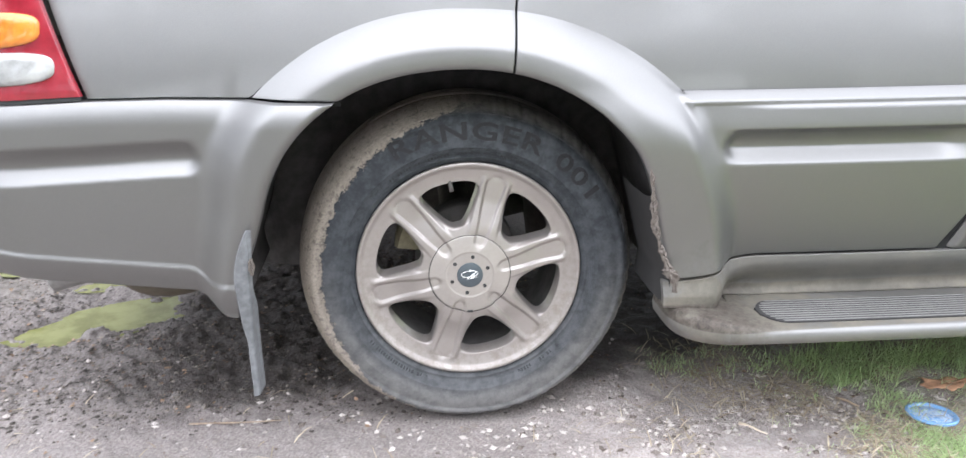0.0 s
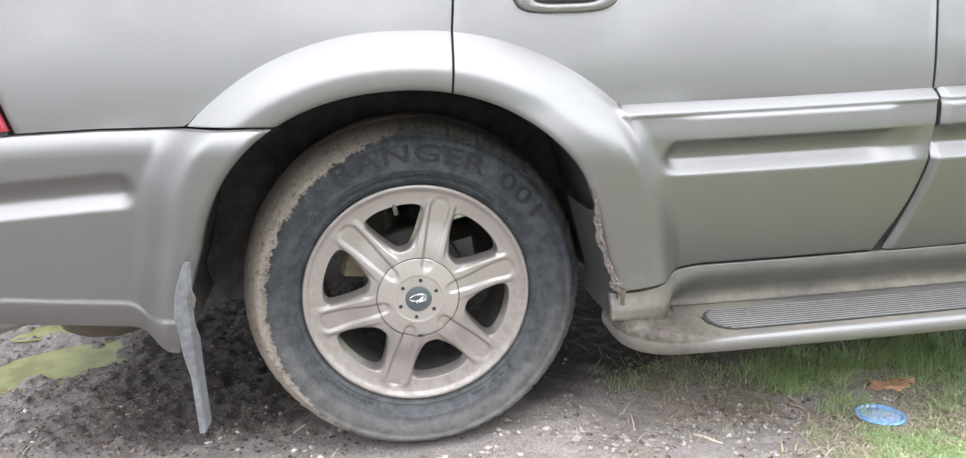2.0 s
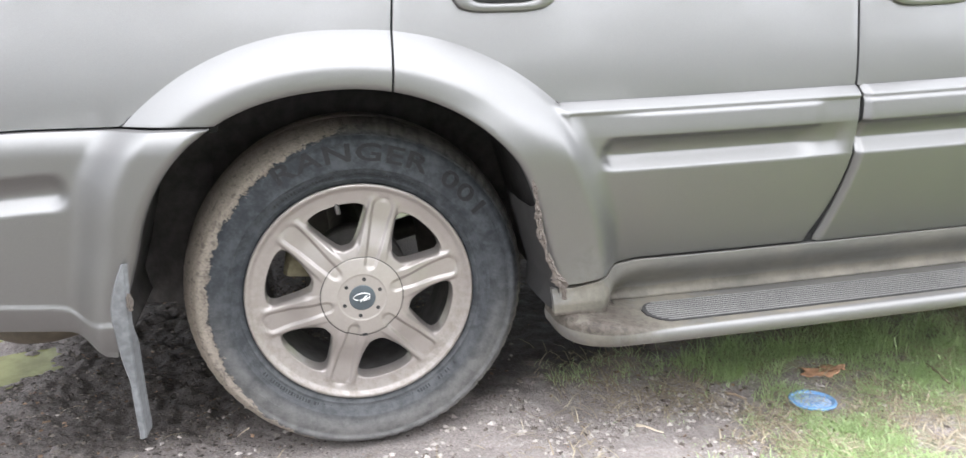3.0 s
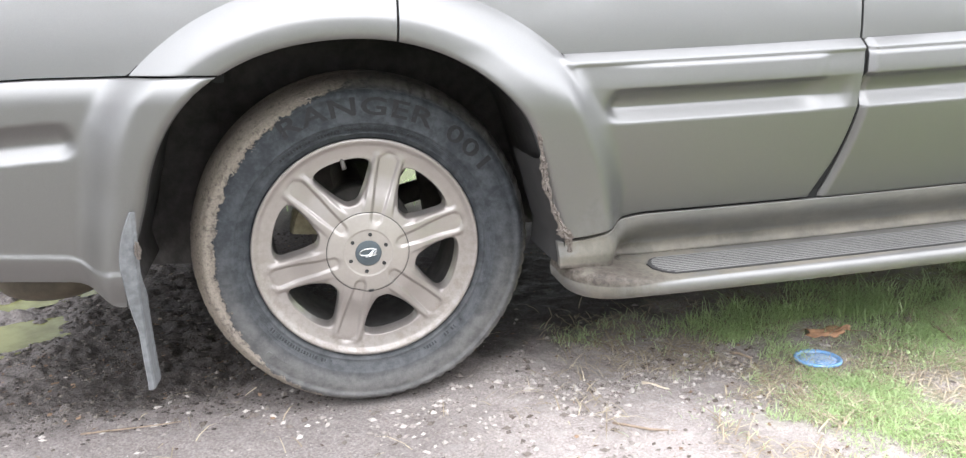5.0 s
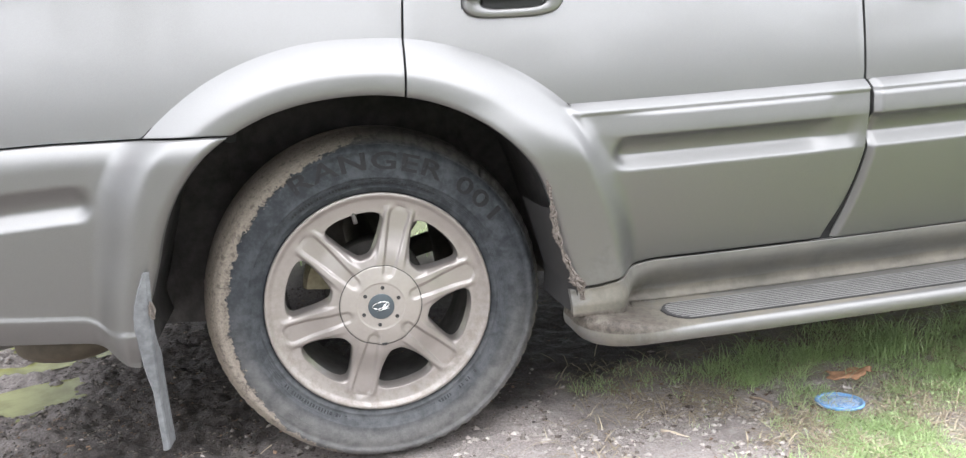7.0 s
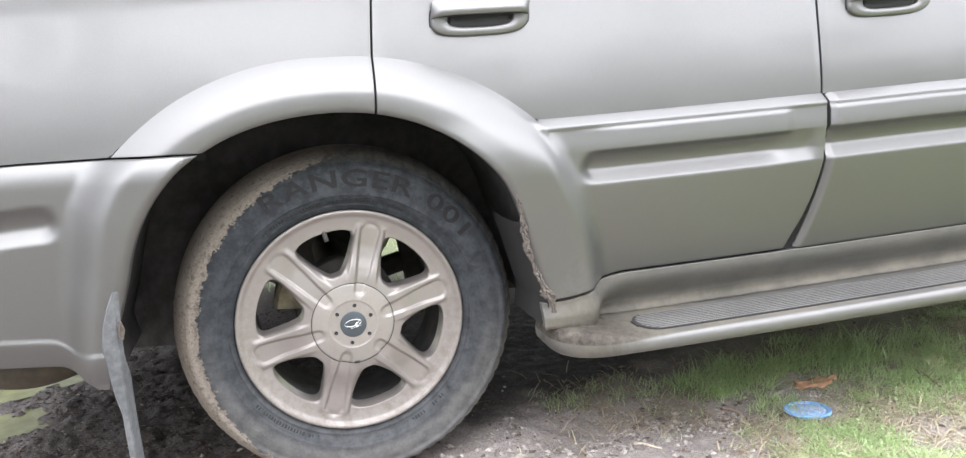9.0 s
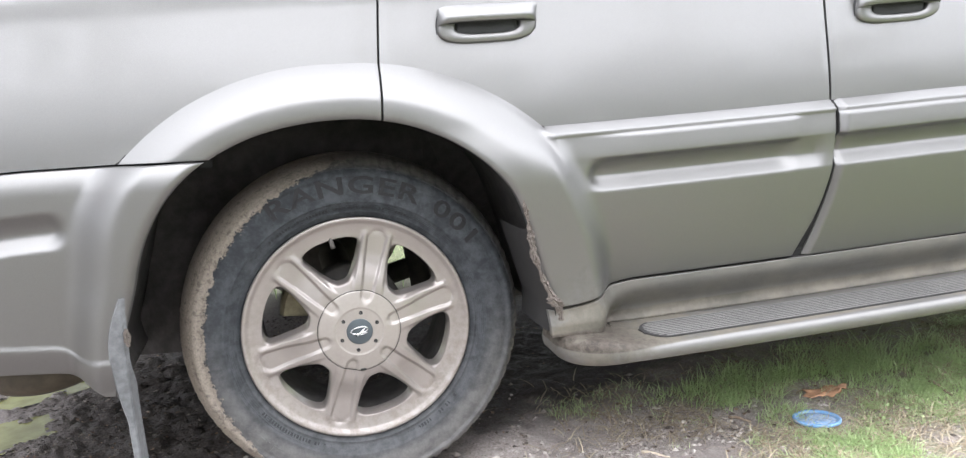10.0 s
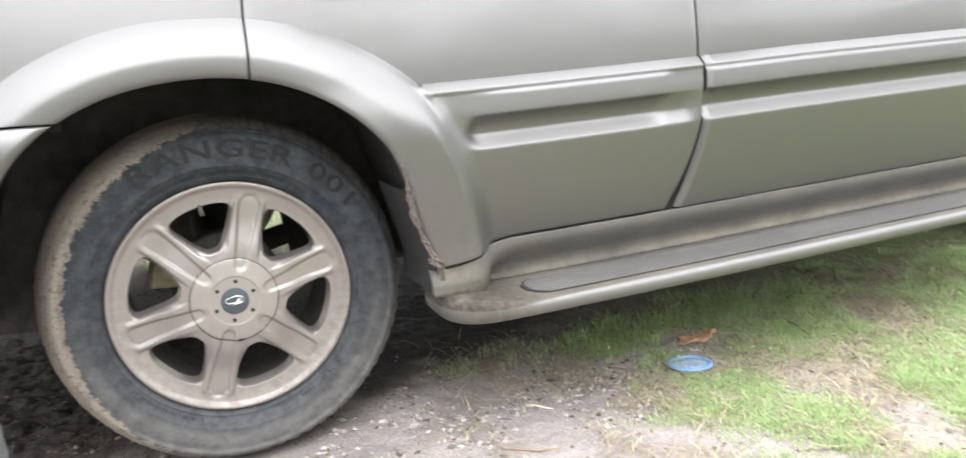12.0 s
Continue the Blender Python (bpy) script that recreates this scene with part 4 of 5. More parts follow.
def underside():
    bm = bmesh.new()
    box(bm, (-0.80, 0.46, 0.50), (3.5, 1.40, 0.56), 0.01)
    box(bm, (0.50, 0.05, 0.40), (2.35, 1.80, 0.50), 0.01)
    for y in (0.50, 1.28):
        box(bm, (0.42, y, 0.33), (3.5, y + 0.08, 0.43), 0.01)
        box(bm, (-0.85, y, 0.46), (0.45, y + 0.08, 0.56), 0.01)
    part("chassis", bm, LINER, car, "dark dusty chassis rails and floor")
    bm = bmesh.new()
    tube(bm, [(0, 0.14, AXLE), (0, 1.72, AXLE)], 0.042, 14)
    tube(bm, [(0, 0.80, AXLE), (0, 0.86, AXLE), (0, 0.93, AXLE), (0, 1.00, AXLE), (0, 1.06, AXLE)], 0.11, 16)
    # strut and arm placed to cover lit ground seen through the wheel
    tube(bm, [(0.235, 0.45, 0.24), (0.190, 0.45, 0.62)], 0.044, 12)
    tube(bm, [(0.30, 0.50, 0.335), (0.23, 0.48, 0.362), (0.17, 0.47, 0.352), (0.10, 0.465, 0.338), (0.02, 0.46, 0.345)], 0.028, 10)
    part("rear_axle", bm, STEEL, car, "dusty steel rear axle")
    # added upright tube, placed to block bright ground seen through the wheel
    bm = bmesh.new()
    tube(bm, [(0.32, 0.56, 0.22), (0.30, 0.56, 0.46)], 0.06, 14)
    part("spring", bm, STEEL, car)
    bm = bmesh.new()
    r = bmesh.ops.create_uvsphere(bm, u_segments=24, v_segments=14, radius=1.0)
    for v in bm.verts:
        v.co = Vector((-0.72 + 0.11 * max(-0.8, min(0.8, v.co.x)) / 0.8, 0.36 + v.co.y * 0.17, 0.245 + v.co.z * 0.075))
    part("muffler", bm, RUST, car, "brown rusty exhaust muffler")
    bm = bmesh.new()
    tube(bm, [(-0.80, 0.36, 0.26), (-0.90, 0.33, 0.255), (-1.00, 0.30, 0.235)], 0.035, 18)
    part("tailpipe", bm, PIPE, car, "grey steel tailpipe")


gap_strips(), upper_body(), underside()


# flank scale and mean camera place, for the fit to the view
FLANK, MEAN_EYE = 0.965, (-0.105, -1.62, 0.87)


def fit_to_view(ob):
    """Warps a part of the near side to fit the camera's view: farther out over the wheel, a little higher towards the
    tail.
    """
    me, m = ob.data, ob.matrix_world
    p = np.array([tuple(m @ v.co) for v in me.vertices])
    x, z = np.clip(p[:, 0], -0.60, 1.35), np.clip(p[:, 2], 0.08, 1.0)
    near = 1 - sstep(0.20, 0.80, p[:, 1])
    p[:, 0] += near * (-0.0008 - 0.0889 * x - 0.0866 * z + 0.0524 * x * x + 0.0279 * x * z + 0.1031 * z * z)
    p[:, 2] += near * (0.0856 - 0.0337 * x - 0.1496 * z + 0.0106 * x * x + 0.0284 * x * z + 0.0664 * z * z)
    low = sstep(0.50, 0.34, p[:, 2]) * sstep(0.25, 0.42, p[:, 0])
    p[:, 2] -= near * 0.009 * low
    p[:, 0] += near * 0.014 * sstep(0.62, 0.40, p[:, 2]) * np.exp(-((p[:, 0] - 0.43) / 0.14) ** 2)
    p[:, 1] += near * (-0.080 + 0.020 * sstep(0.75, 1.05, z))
    # scaled about the camera's mean place, so the flank moves out, outline kept
    p += (near * (FLANK - 1))[:, None] * (p - np.array(MEAN_EYE))
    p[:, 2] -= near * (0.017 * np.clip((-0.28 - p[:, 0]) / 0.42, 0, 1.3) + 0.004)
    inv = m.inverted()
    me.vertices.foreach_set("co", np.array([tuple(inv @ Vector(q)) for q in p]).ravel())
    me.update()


side_wall("front_wing", 2.18, 3.80, 0.03, 1, (2.87,))
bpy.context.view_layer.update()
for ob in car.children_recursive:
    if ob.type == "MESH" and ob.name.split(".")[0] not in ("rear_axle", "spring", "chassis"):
        fit_to_view(ob)
side_wall("far_flank", -0.95, 3.80, 1.83, -1, (0.0, 2.87))


# ---------------------------------------------------------------- the wheel, about its own centre; its outer side looks along -y
SPOKE = 75 - 1.95     # degrees of one of the six spokes


def channel(r, a):
    """Share of the shallow trough that runs down the middle of every spoke, round at both ends."""
    k = (a - math.radians(SPOKE) + math.pi / 6) % (math.pi / 3) - math.pi / 6
    across, along = np.abs(r * np.sin(k)), r * np.cos(k)
    half = 0.0125 + 0.0095 * np.clip((along - 0.075) / 0.12, 0, 1)
    past = np.maximum(0, 0.0735 - along) + np.maximum(0, along - 0.190)
    return sstep(0.0022, -0.0052, np.hypot(across, past) - half)


def wheel_face(r, a):
    """Depth (y) of the cast face at radius r and angle a (radians)."""
    base = -0.030 + 0.021 * sstep(0.075, 0.165, r)
    k = (a - math.radians(SPOKE) + math.pi / 6) % (math.pi / 3) - math.pi / 6
    across = np.abs(r * np.sin(k))
    bar = sstep(0.034, 0.026, across)
    return base - 0.0050 * bar * sstep(0.075, 0.12, r) * sstep(0.214, 0.198, r) + 0.0052 * channel(r, a) - 0.004 * sstep(0.196, 0.226, r)


def wheel_casting():
    verts, faces = [], []
    n = 144
    t = np.linspace(0, 2 * np.pi, n, endpoint=False)
    c, s = np.cos(t), np.sin(t)
    half = math.pi / 6
    for w in range(6):
        mid_a = math.radians(SPOKE + 30 + 60 * w)
        # outline of the opening: a rounded wedge
        up = s > 0
        rho = np.where(up, 0.150 + 0.044 * np.abs(s) ** 0.42, 0.150 - 0.046 * np.abs(s) ** 0.85)
        wide = np.maximum(rho * 0.560 - 0.0400, 0.004)
        la = wide * np.sign(c) * np.where(up, np.abs(c) ** 0.42, np.abs(c) ** 0.50)
        inner = np.stack([np.hypot(rho, 0 * la), np.arcsin(np.clip(la / rho, -1, 1))], -1)
        # outline of the sixth of the face round it
        m = np.maximum(np.abs(c), np.abs(s))
        ro = 0.1425 + 0.0655 * s / m
        ao = half * c / m
        rings = []
        for k in np.concatenate([np.linspace(1, 0.22, 26), np.linspace(0.19, 0, 7)]):
            r = inner[:, 0] + (ro - inner[:, 0]) * k
            a = inner[:, 1] + (ao - inner[:, 1]) * k
            y = wheel_face(r, a + mid_a) + 0.0060 * (1 - np.sqrt(np.clip(1 - (1 - np.minimum(k / 0.16, 1)) ** 2, 0, 1)))
            rings.append((r, a, y))
        r0, a0, y0 = rings[-1]
        for depth, shrink in ((0.006, 0.0), (0.016, 0.0008), (0.036, 0.002)):
            rings.append((r0, a0, y0 + depth))
        P = np.stack([np.stack([r * np.cos(a + mid_a), y, r * np.sin(a + mid_a)], -1) for r, a, y in rings], 0)
        v, f = sheet(P, loop_v=True)
        nn = len(verts)
        verts += [tuple(p) for p in v]
        faces += [tuple(int(q) + nn for q in ff) for ff in f]
    # rim: from the face out to the lip, then the barrel inwards
    a = np.linspace(0, 2 * np.pi, 240, endpoint=False)
    prof = [(0.2080, None), (0.2130, None), (0.2180, None), (0.2225, -0.0140), (0.2262, -0.0185), (0.2300, -0.0205), (0.2335, -0.0200), (0.2352, -0.0165), (0.2345, -0.0110), (0.2290, -0.0085),
            (0.222, 0.02), (0.216, 0.035), (0.216, 0.18), (0.232, 0.195)]
    P = np.stack([np.stack([r * np.cos(a), wheel_face(np.full(240, r), a) if y is None else np.full(240, y), r * np.sin(a)], -1) for r, y in prof], 0)
    v, f = sheet(P, loop_v=True)
    nn = len(verts)
    verts += [tuple(p) for p in v]
    faces += [tuple(int(q) + nn for q in ff) for ff in f]
    me = mesh_of("wheel", verts, faces, ALLOY)
    bm = bmesh.new()
    bm.from_mesh(me)
    bmesh.ops.remove_doubles(bm, verts=bm.verts, dist=0.00015)
    bm.to_mesh(me), bm.free()
    return me


TYRE_PROFILE = [(0.232, 0.0), (0.2345, -0.009), (0.238, -0.0135), (0.243, -0.0160), (0.2455, -0.0190), (0.2475, -0.0195), (0.249, -0.0175), (0.256, -0.0200), (0.2655, -0.0235), (0.2670, -0.0250), (0.2690, -0.0238),
            (0.280, -0.0260), (0.292, -0.0262), (0.304, -0.0240), (0.3115, -0.0205), (0.3125, -0.0222), (0.3205, -0.0185), (0.3275, -0.0120), (0.3345, -0.0020), (0.3400, 0.0090), (0.3440, 0.0210),
            (0.3475, 0.0400), (0.3495, 0.060), (0.350, 0.066), (0.343, 0.067), (0.343, 0.074), (0.350, 0.075), (0.3515, 0.097), (0.3515, 0.103), (0.343, 0.104), (0.343, 0.111), (0.350, 0.112),
            (0.3495, 0.14), (0.346, 0.175), (0.338, 0.195), (0.325, 0.208), (0.29, 0.215), (0.25, 0.205), (0.232, 0.19)]


def tyre_profile():
    """The tyre's section, (radius, along the axle): a full sidewall that bulges out past the rim."""
    pr = np.array(TYRE_PROFILE)
    r = pr[:, 0].copy()
    pr[:, 0] = np.where(r > 0.25, 0.25 + (r - 0.25) * 1.085, r)
    pr[:, 1] -= np.where(pr[:, 1] < 0.03, 0.010 * sstep(0.243, 0.272, r) * sstep(0.352, 0.318, r), 0.0)
    return pr


def sidewall(r):
    """How far out the sidewall stands at radius r."""
    pr = tyre_profile()[:22]
    return float(np.interp(r, pr[:, 0], pr[:, 1]))


def tyre_mesh():
    n = 480
    a = np.linspace(0, 2 * np.pi, n, endpoint=False)
    pr = tyre_profile()
    R = np.broadcast_to(pr[None, :, 0], (n, len(pr))).copy()
    Y = np.broadcast_to(pr[None, :, 1], (n, len(pr))).copy()
    # shoulder blocks, uneven in pitch, worn ragged
    rag = np.random.RandomState(44).normal(0, 1, n)
    pitch = np.sin(a * 72 + 0.8 * np.sin(a * 7)) + 0.12 * rag
    cut = sstep(0.40, 0.62, pitch)[:, None]
    zone = ((pr[:, 0] > 0.329) & (pr[:, 1] < 0.062))[None]
    cut = cut * (0.22 + 0.78 * sstep(-0.10, 0.25, np.cos(a)))[:, None]
    R -= 0.0030 * cut * zone
    Y += 0.0022 * cut * zone * (pr[None, :, 1] < 0.02)
    R += 0.0005 * rag[:, None] * zone
    lug = sstep(0.2, 0.4, np.sin(a * 36 + 1.0))[:, None] * ((pr[:, 0] > 0.318) & (pr[:, 0] < 0.336) & (pr[:, 1] < 0.0))[None]
    Y -= 0.0010 * lug
    X, Z = R * np.cos(a)[:, None], R * np.sin(a)[:, None]
    # the tyre stands flat on the ground and bulges a little above it
    flat = np.maximum(Z, -AXLE + 0.0005)
    Y -= 0.006 * sstep(-0.20, -0.33, Z) * (Y < 0.05) * (R > 0.25)
    P = np.stack([X, Y, flat], -1)
    v, f = sheet(P, loop_u=True)
    return mesh_of("tyre", v, f, TYRE)


def lettering(text, size, radius, centre_deg, depth, spread=1.0, stretch=1.0):
    """Raised letters bent round the sidewall."""
    cu = bpy.data.curves.new("letters", "FONT")
    cu.body, cu.size, cu.align_x, cu.space_character, cu.extrude = text, size, "CENTER", spread, 0.0018
    cu.offset = 0.0009
    cu.resolution_u = 3
    tmp = bpy.data.objects.new("letters", cu)
    scene.collection.objects.link(tmp)
    me = bpy.data.meshes.new_from_object(tmp.evaluated_get(bpy.context.evaluated_depsgraph_get()))
    bpy.data.objects.remove(tmp)
    for v in me.vertices:
        r = radius + v.co.y
        a = math.radians(centre_deg) - v.co.x * stretch / (radius + size * 0.35)
        v.co = (r * math.cos(a), sidewall(r) + depth - v.co.z, r * math.sin(a))
    me.materials.clear()
    me.materials.append(LETTER)
    return me


def bars(spec, radius, depth, material):
    """Blocks that stand for writing that cannot be made out: (degree, width in degrees, height)."""
    verts, faces = [], []
    for deg, w, h in spec:
        n = len(verts)
        for y in (depth, depth + 0.004):
            for r, s in ((radius, -1), (radius, 1), (radius + h, 1), (radius + h, -1)):
                a = math.radians(deg + s * w / 2)
                verts.append((r * math.cos(a), sidewall(r) + y, r * math.sin(a)))
        faces += [(n, n + 1, n + 2, n + 3)] + [(n + k, n + (k + 1) % 4, n + 4 + (k + 1) % 4, n + 4 + k) for k in range(4)]
    return mesh_of("bars", verts, faces, material, False)


def build_wheel():
    wheel = new("wheel", wheel_casting())
    wheel.parent = car
    wheel.location = (0, 0, AXLE)
    tagged(wheel, "six-spoke champagne alloy wheel with a worn muddy tyre")
    part_mesh("tyre", tyre_mesh(), wheel, "grey rubber tyre caked with pale dried mud")
    for r0 in (0.2525, 0.2560, 0.2595, 0.2630, 0.3345):
        v, f = sheet(lathe([(r0 - 0.0011, sidewall(r0 - 0.0011) + 0.0004), (r0 - 0.0004, sidewall(r0) - 0.0009), (r0 + 0.0004, sidewall(r0) - 0.0009), (r0 + 0.0011, sidewall(r0 + 0.0011) + 0.0004)], 240), loop_u=True)
        part_mesh("ridge", mesh_of("ridge", v, f, TYRE), wheel)
    part_mesh("lettering", lettering("RANGER", 0.048, 0.2860, 91, 0.0002, 1.1, 1.6), wheel)
    part_mesh("lettering", lettering("001", 0.048, 0.2860, 42.5, 0.0002, 1.1, 1.6), wheel)
    rng = random.Random(4)
    spec = []
    d = 222.0
    while d < 300:
        w = rng.uniform(2.6, 4.6)
        if rng.random() < 0.88:
            spec.append((d, w * 0.72, 0.016))
        d += w
    for one in spec:
        part_mesh("bar", bars([one], 0.290, -0.0014, TYRE), wheel)
    spec = [(d, rng.uniform(0.5, 1.1), 0.006) for d in np.arange(215, 320, 1.5) if rng.random() < 0.8] + [(d, rng.uniform(0.5, 1.1), 0.005) for d in np.arange(60, 130, 1.5) if rng.random() < 0.7]
    tagged(part_mesh("small_print", bars(spec, 0.2535, -0.0010, WORN), wheel), kind="stuff")
    v, f = sheet(lathe([(0.2035, 0.006), (0.2035, 0.02), (0.199, 0.05), (0.196, 0.18)], 120), loop_u=True)
    part_mesh("barrel", mesh_of("barrel", v, f, LINER), wheel, "dusty dark inside of the rim")
    # centre cap with six notches where the spokes run in
    a = np.linspace(0, 2 * np.pi, 360, endpoint=False)
    rows = []
    for r, y in ((0.0845, -0.012), (0.0845, -0.0288), (0.0838, -0.0302), (0.082, -0.0310), (0.079, -0.0316), (0.076, -0.0321), (0.073, -0.0326), (0.070, -0.0331), (0.067, -0.0336), (0.064, -0.0341), (0.060, -0.0346), (0.0515, -0.0355), (0.0500, -0.0357), (0.0488, -0.0346), (0.046, -0.0346), (0.002, -0.0346)):
        dent = channel(np.full(360, r), a) * (r > 0.05)
        rows.append(np.stack([r * np.cos(a), y + 0.0048 * dent, r * np.sin(a)], -1))
    v, f = sheet(np.array(rows), loop_v=True)
    cap = part_mesh("centre_cap", mesh_of("centre_cap", v, f, CAP), wheel)
    # black ring laid on the face to draw the gap round the cap
    v, f = sheet(np.stack([np.stack([r * np.cos(a), wheel_face(np.full(360, r), a) - 0.0006, r * np.sin(a)], -1) for r in (0.0842, 0.0848, 0.0856)], 0), loop_v=True)
    part_mesh("cap_gap", mesh_of("cap_gap", v, f, GAP), wheel)
    v, f = sheet(lathe([(0.0268, -0.032), (0.0268, -0.0365), (0.0255, -0.0372), (0.001, -0.0372)], 64), loop_u=True)
    part_mesh("badge", mesh_of("badge", v, f, EMBLEM), wheel, "slate round badge")
    # the badge's sign, as a slanted loop and a stroke
    bm = bmesh.new()
    loop = []
    for t in np.linspace(0, 2 * np.pi, 33):
        x, z = 0.0172 * math.cos(t), 0.0070 * math.sin(t)
        loop.append((-0.001 + x + 0.25 * z, -0.0378, 0.003 + z + 0.05 * x))
    tube(bm, loop, 0.0012, 6, caps=False)
    tube(bm, [(0.0115, -0.0379, 0.006), (0.002, -0.0379, -0.002), (-0.008, -0.0379, -0.009), (0.0035, -0.0379, -0.006), (0.0165, -0.0379, -0.003)], 0.0013, 6)
    part("badge_sign", bm, CHROME, wheel)
    # black block drawn as the dark notch in the cap's edge
    bm = bmesh.new()
    t = math.radians(SPOKE - 163)
    box(bm, (-0.0055, -0.0335, -0.0022), (0.0055, -0.0275, 0.0022), 0.0008)
    part("pry_slot", bm, BLACK, wheel, m=pose(0.0835 * math.cos(t), 0, 0.0835 * math.sin(t), 0, 90 - math.degrees(t) + 180, 0))
    for k in range(6):
        t = math.radians(SPOKE + 8 + 60 * k)
        v, f = sheet(lathe([(0.0040, -0.0335), (0.0040, -0.0358), (0.0031, -0.0364), (0.0027, -0.0352), (0.0004, -0.0350)], 14), loop_u=True)
        part_mesh("screw", mesh_of("screw", v, f, BLACK), wheel, m=pose(0.0395 * math.cos(t), 0, 0.0395 * math.sin(t)))
    t = math.radians(101)
    bm = bmesh.new()
    p = Vector((0.199 * math.cos(t), -0.004, 0.199 * math.sin(t)))
    q = Vector((0.178 * math.cos(t), -0.014, 0.178 * math.sin(t)))
    tube(bm, [p, p.lerp(q, 0.55), p.lerp(q, 0.6), q], 0.0048, 12)
    part("valve", bm, STEEL, wheel)
    v, f = sheet(lathe([(0.03, 0.100), (0.108, 0.100), (0.112, 0.104), (0.112, 0.150), (0.108, 0.154), (0.03, 0.154)], 90), loop_u=True)
    part_mesh("brake_drum", mesh_of("brake_drum", v, f, STEEL), wheel, "dark dusty brake drum")
    v, f = sheet(lathe([(0.001, 0.03), (0.066, 0.03), (0.072, 0.04), (0.075, 0.12), (0.05, 0.14)], 48), loop_u=True)
    part_mesh("hub", mesh_of("hub", v, f, STEEL), wheel)
    n = 12
    arc = np.radians(np.linspace(146, 172, n))
    P = np.array([[(r * math.cos(t), y, r * math.sin(t)) for r, y in ((0.100, 0.09), (0.150, 0.085), (0.158, 0.10), (0.158, 0.16), (0.100, 0.16))] for t in arc])
    v, f = sheet(P, loop_v=True)
    v, f = joined((v, f))
    f += [(0, 1, 2, 3, 4), tuple((n - 1) * 5 + k for k in (4, 3, 2, 1, 0))]
    part_mesh("caliper", mesh_of("caliper", v, f, DUSTY, False), wheel, "brake caliper under pale dried dirt")
    return wheel


wheel = build_wheel()
copy_thing(wheel, pose(2.87, 0, AXLE))
copy_thing(wheel, pose(0, 1.86, AXLE, 0, 0, 180))
copy_thing(wheel, pose(2.87, 1.86, AXLE, 0, 0, 180))


# ---------------------------------------------------------------- the ground
PUDDLES = [(-1.02, 0.60, 0.24, 0.085, 30), (-0.95, 0.955, 0.20, 0.05, 22), (-1.62, 1.25, 0.30, 0.10, 25), (-1.25, 1.12, 0.20, 0.06, 20)]


def puddle_share(x, y):
    """Below 1 inside a puddle's ragged outline."""
    best = np.full(np.shape(x), 9.0)
    for cx, cy, a, b, deg in PUDDLES:
        t = math.radians(deg)
        u, v = (x - cx) * math.cos(t) + (y - cy) * math.sin(t), -(x - cx) * math.sin(t) + (y - cy) * math.cos(t)
        v = v + 0.02 * np.sin(u * 23 + deg) + 0.012 * np.sin(u * 51)
        best = np.minimum(best, np.hypot(u / a, v / b))
    return best


def wave(x, y):
    """Small unevenness, made of a few sines that never line up."""
    s = 0
    for k, (fx, fy, amp) in enumerate(((5.1, 2.3, 1.0), (-3.7, 6.1, 0.9), (11.3, -7.9, 0.5), (9.1, 13.7, 0.45), (-23.0, 17.0, 0.25), (29.0, 31.0, 0.2), (61.0, -47.0, 0.11), (-53.0, -71.0, 0.1))):
        s = s + amp * np.sin(fx * x + fy * y + 1.7 * k + 0.8 * np.sin(1.3 * fy * x - 0.9 * fx * y))
    return s


def value_noise(x, y, scale, seed):
    """Smooth random field between 0 and 1."""
    g = np.random.RandomState(seed).rand(64, 64)
    u, v = np.asarray(x, float) * scale, np.asarray(y, float) * scale
    i, j = np.floor(u).astype(int), np.floor(v).astype(int)
    fu, fv = u - i, v - j
    fu, fv = fu * fu * (3 - 2 * fu), fv * fv * (3 - 2 * fv)
    q = lambda a, b: g[(i + a) % 64, (j + b) % 64]
    return (q(0, 0) * (1 - fu) + q(1, 0) * fu) * (1 - fv) + (q(0, 1) * (1 - fu) + q(1, 1) * fu) * fv


def ground_z(x, y):
    x, y = np.asarray(x, float), np.asarray(y, float)
    h = 0.0030 * wave(x, y)
    # churned mud behind the wheel
    churn = sstep(-0.02, 0.15, y) * sstep(0.1, -0.25, x) * sstep(1.6, 1.0, y)
    clods = 0.022 * (value_noise(x, y, 9, 31) - 0.5) + 0.016 * (value_noise(x, y, 21, 32) - 0.5) + 0.016 * (value_noise(x, y, 44, 33) - 0.5) + 0.009 * (value_noise(x, y, 83, 35) - 0.5)
    h = h + churn * clods + (1 - churn) * (0.006 * (value_noise(x, y, 33, 34) - 0.5) + 0.004 * (value_noise(x, y, 75, 36) - 0.5))
    clear = np.exp(-((x / 0.22) ** 2 + ((y - 0.09) / 0.18) ** 2))
    h = h * (1 - clear) - 0.001 * clear
    return h - 0.022 * sstep(1.3, 0.8, puddle_share(x, y)) - 0.004


def build_ground():
    def axis(lo, hi, step):
        fine = np.arange(lo, hi, step)
        grow = np.cumsum(step * 1.16 ** np.arange(1, 80))
        grow = grow[grow < 140]
        return np.concatenate([lo - grow[::-1], fine, hi + grow])
    xs, ys = axis(-1.5, 1.9, 0.0075), axis(-0.75, 1.05, 0.0075)
    X, Y = np.meshgrid(xs, ys, indexing="ij")
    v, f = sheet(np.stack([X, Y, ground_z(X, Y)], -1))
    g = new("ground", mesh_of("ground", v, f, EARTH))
    tagged(g, "trodden grey-brown earth with grass at its edge", "ground", kind="structure")


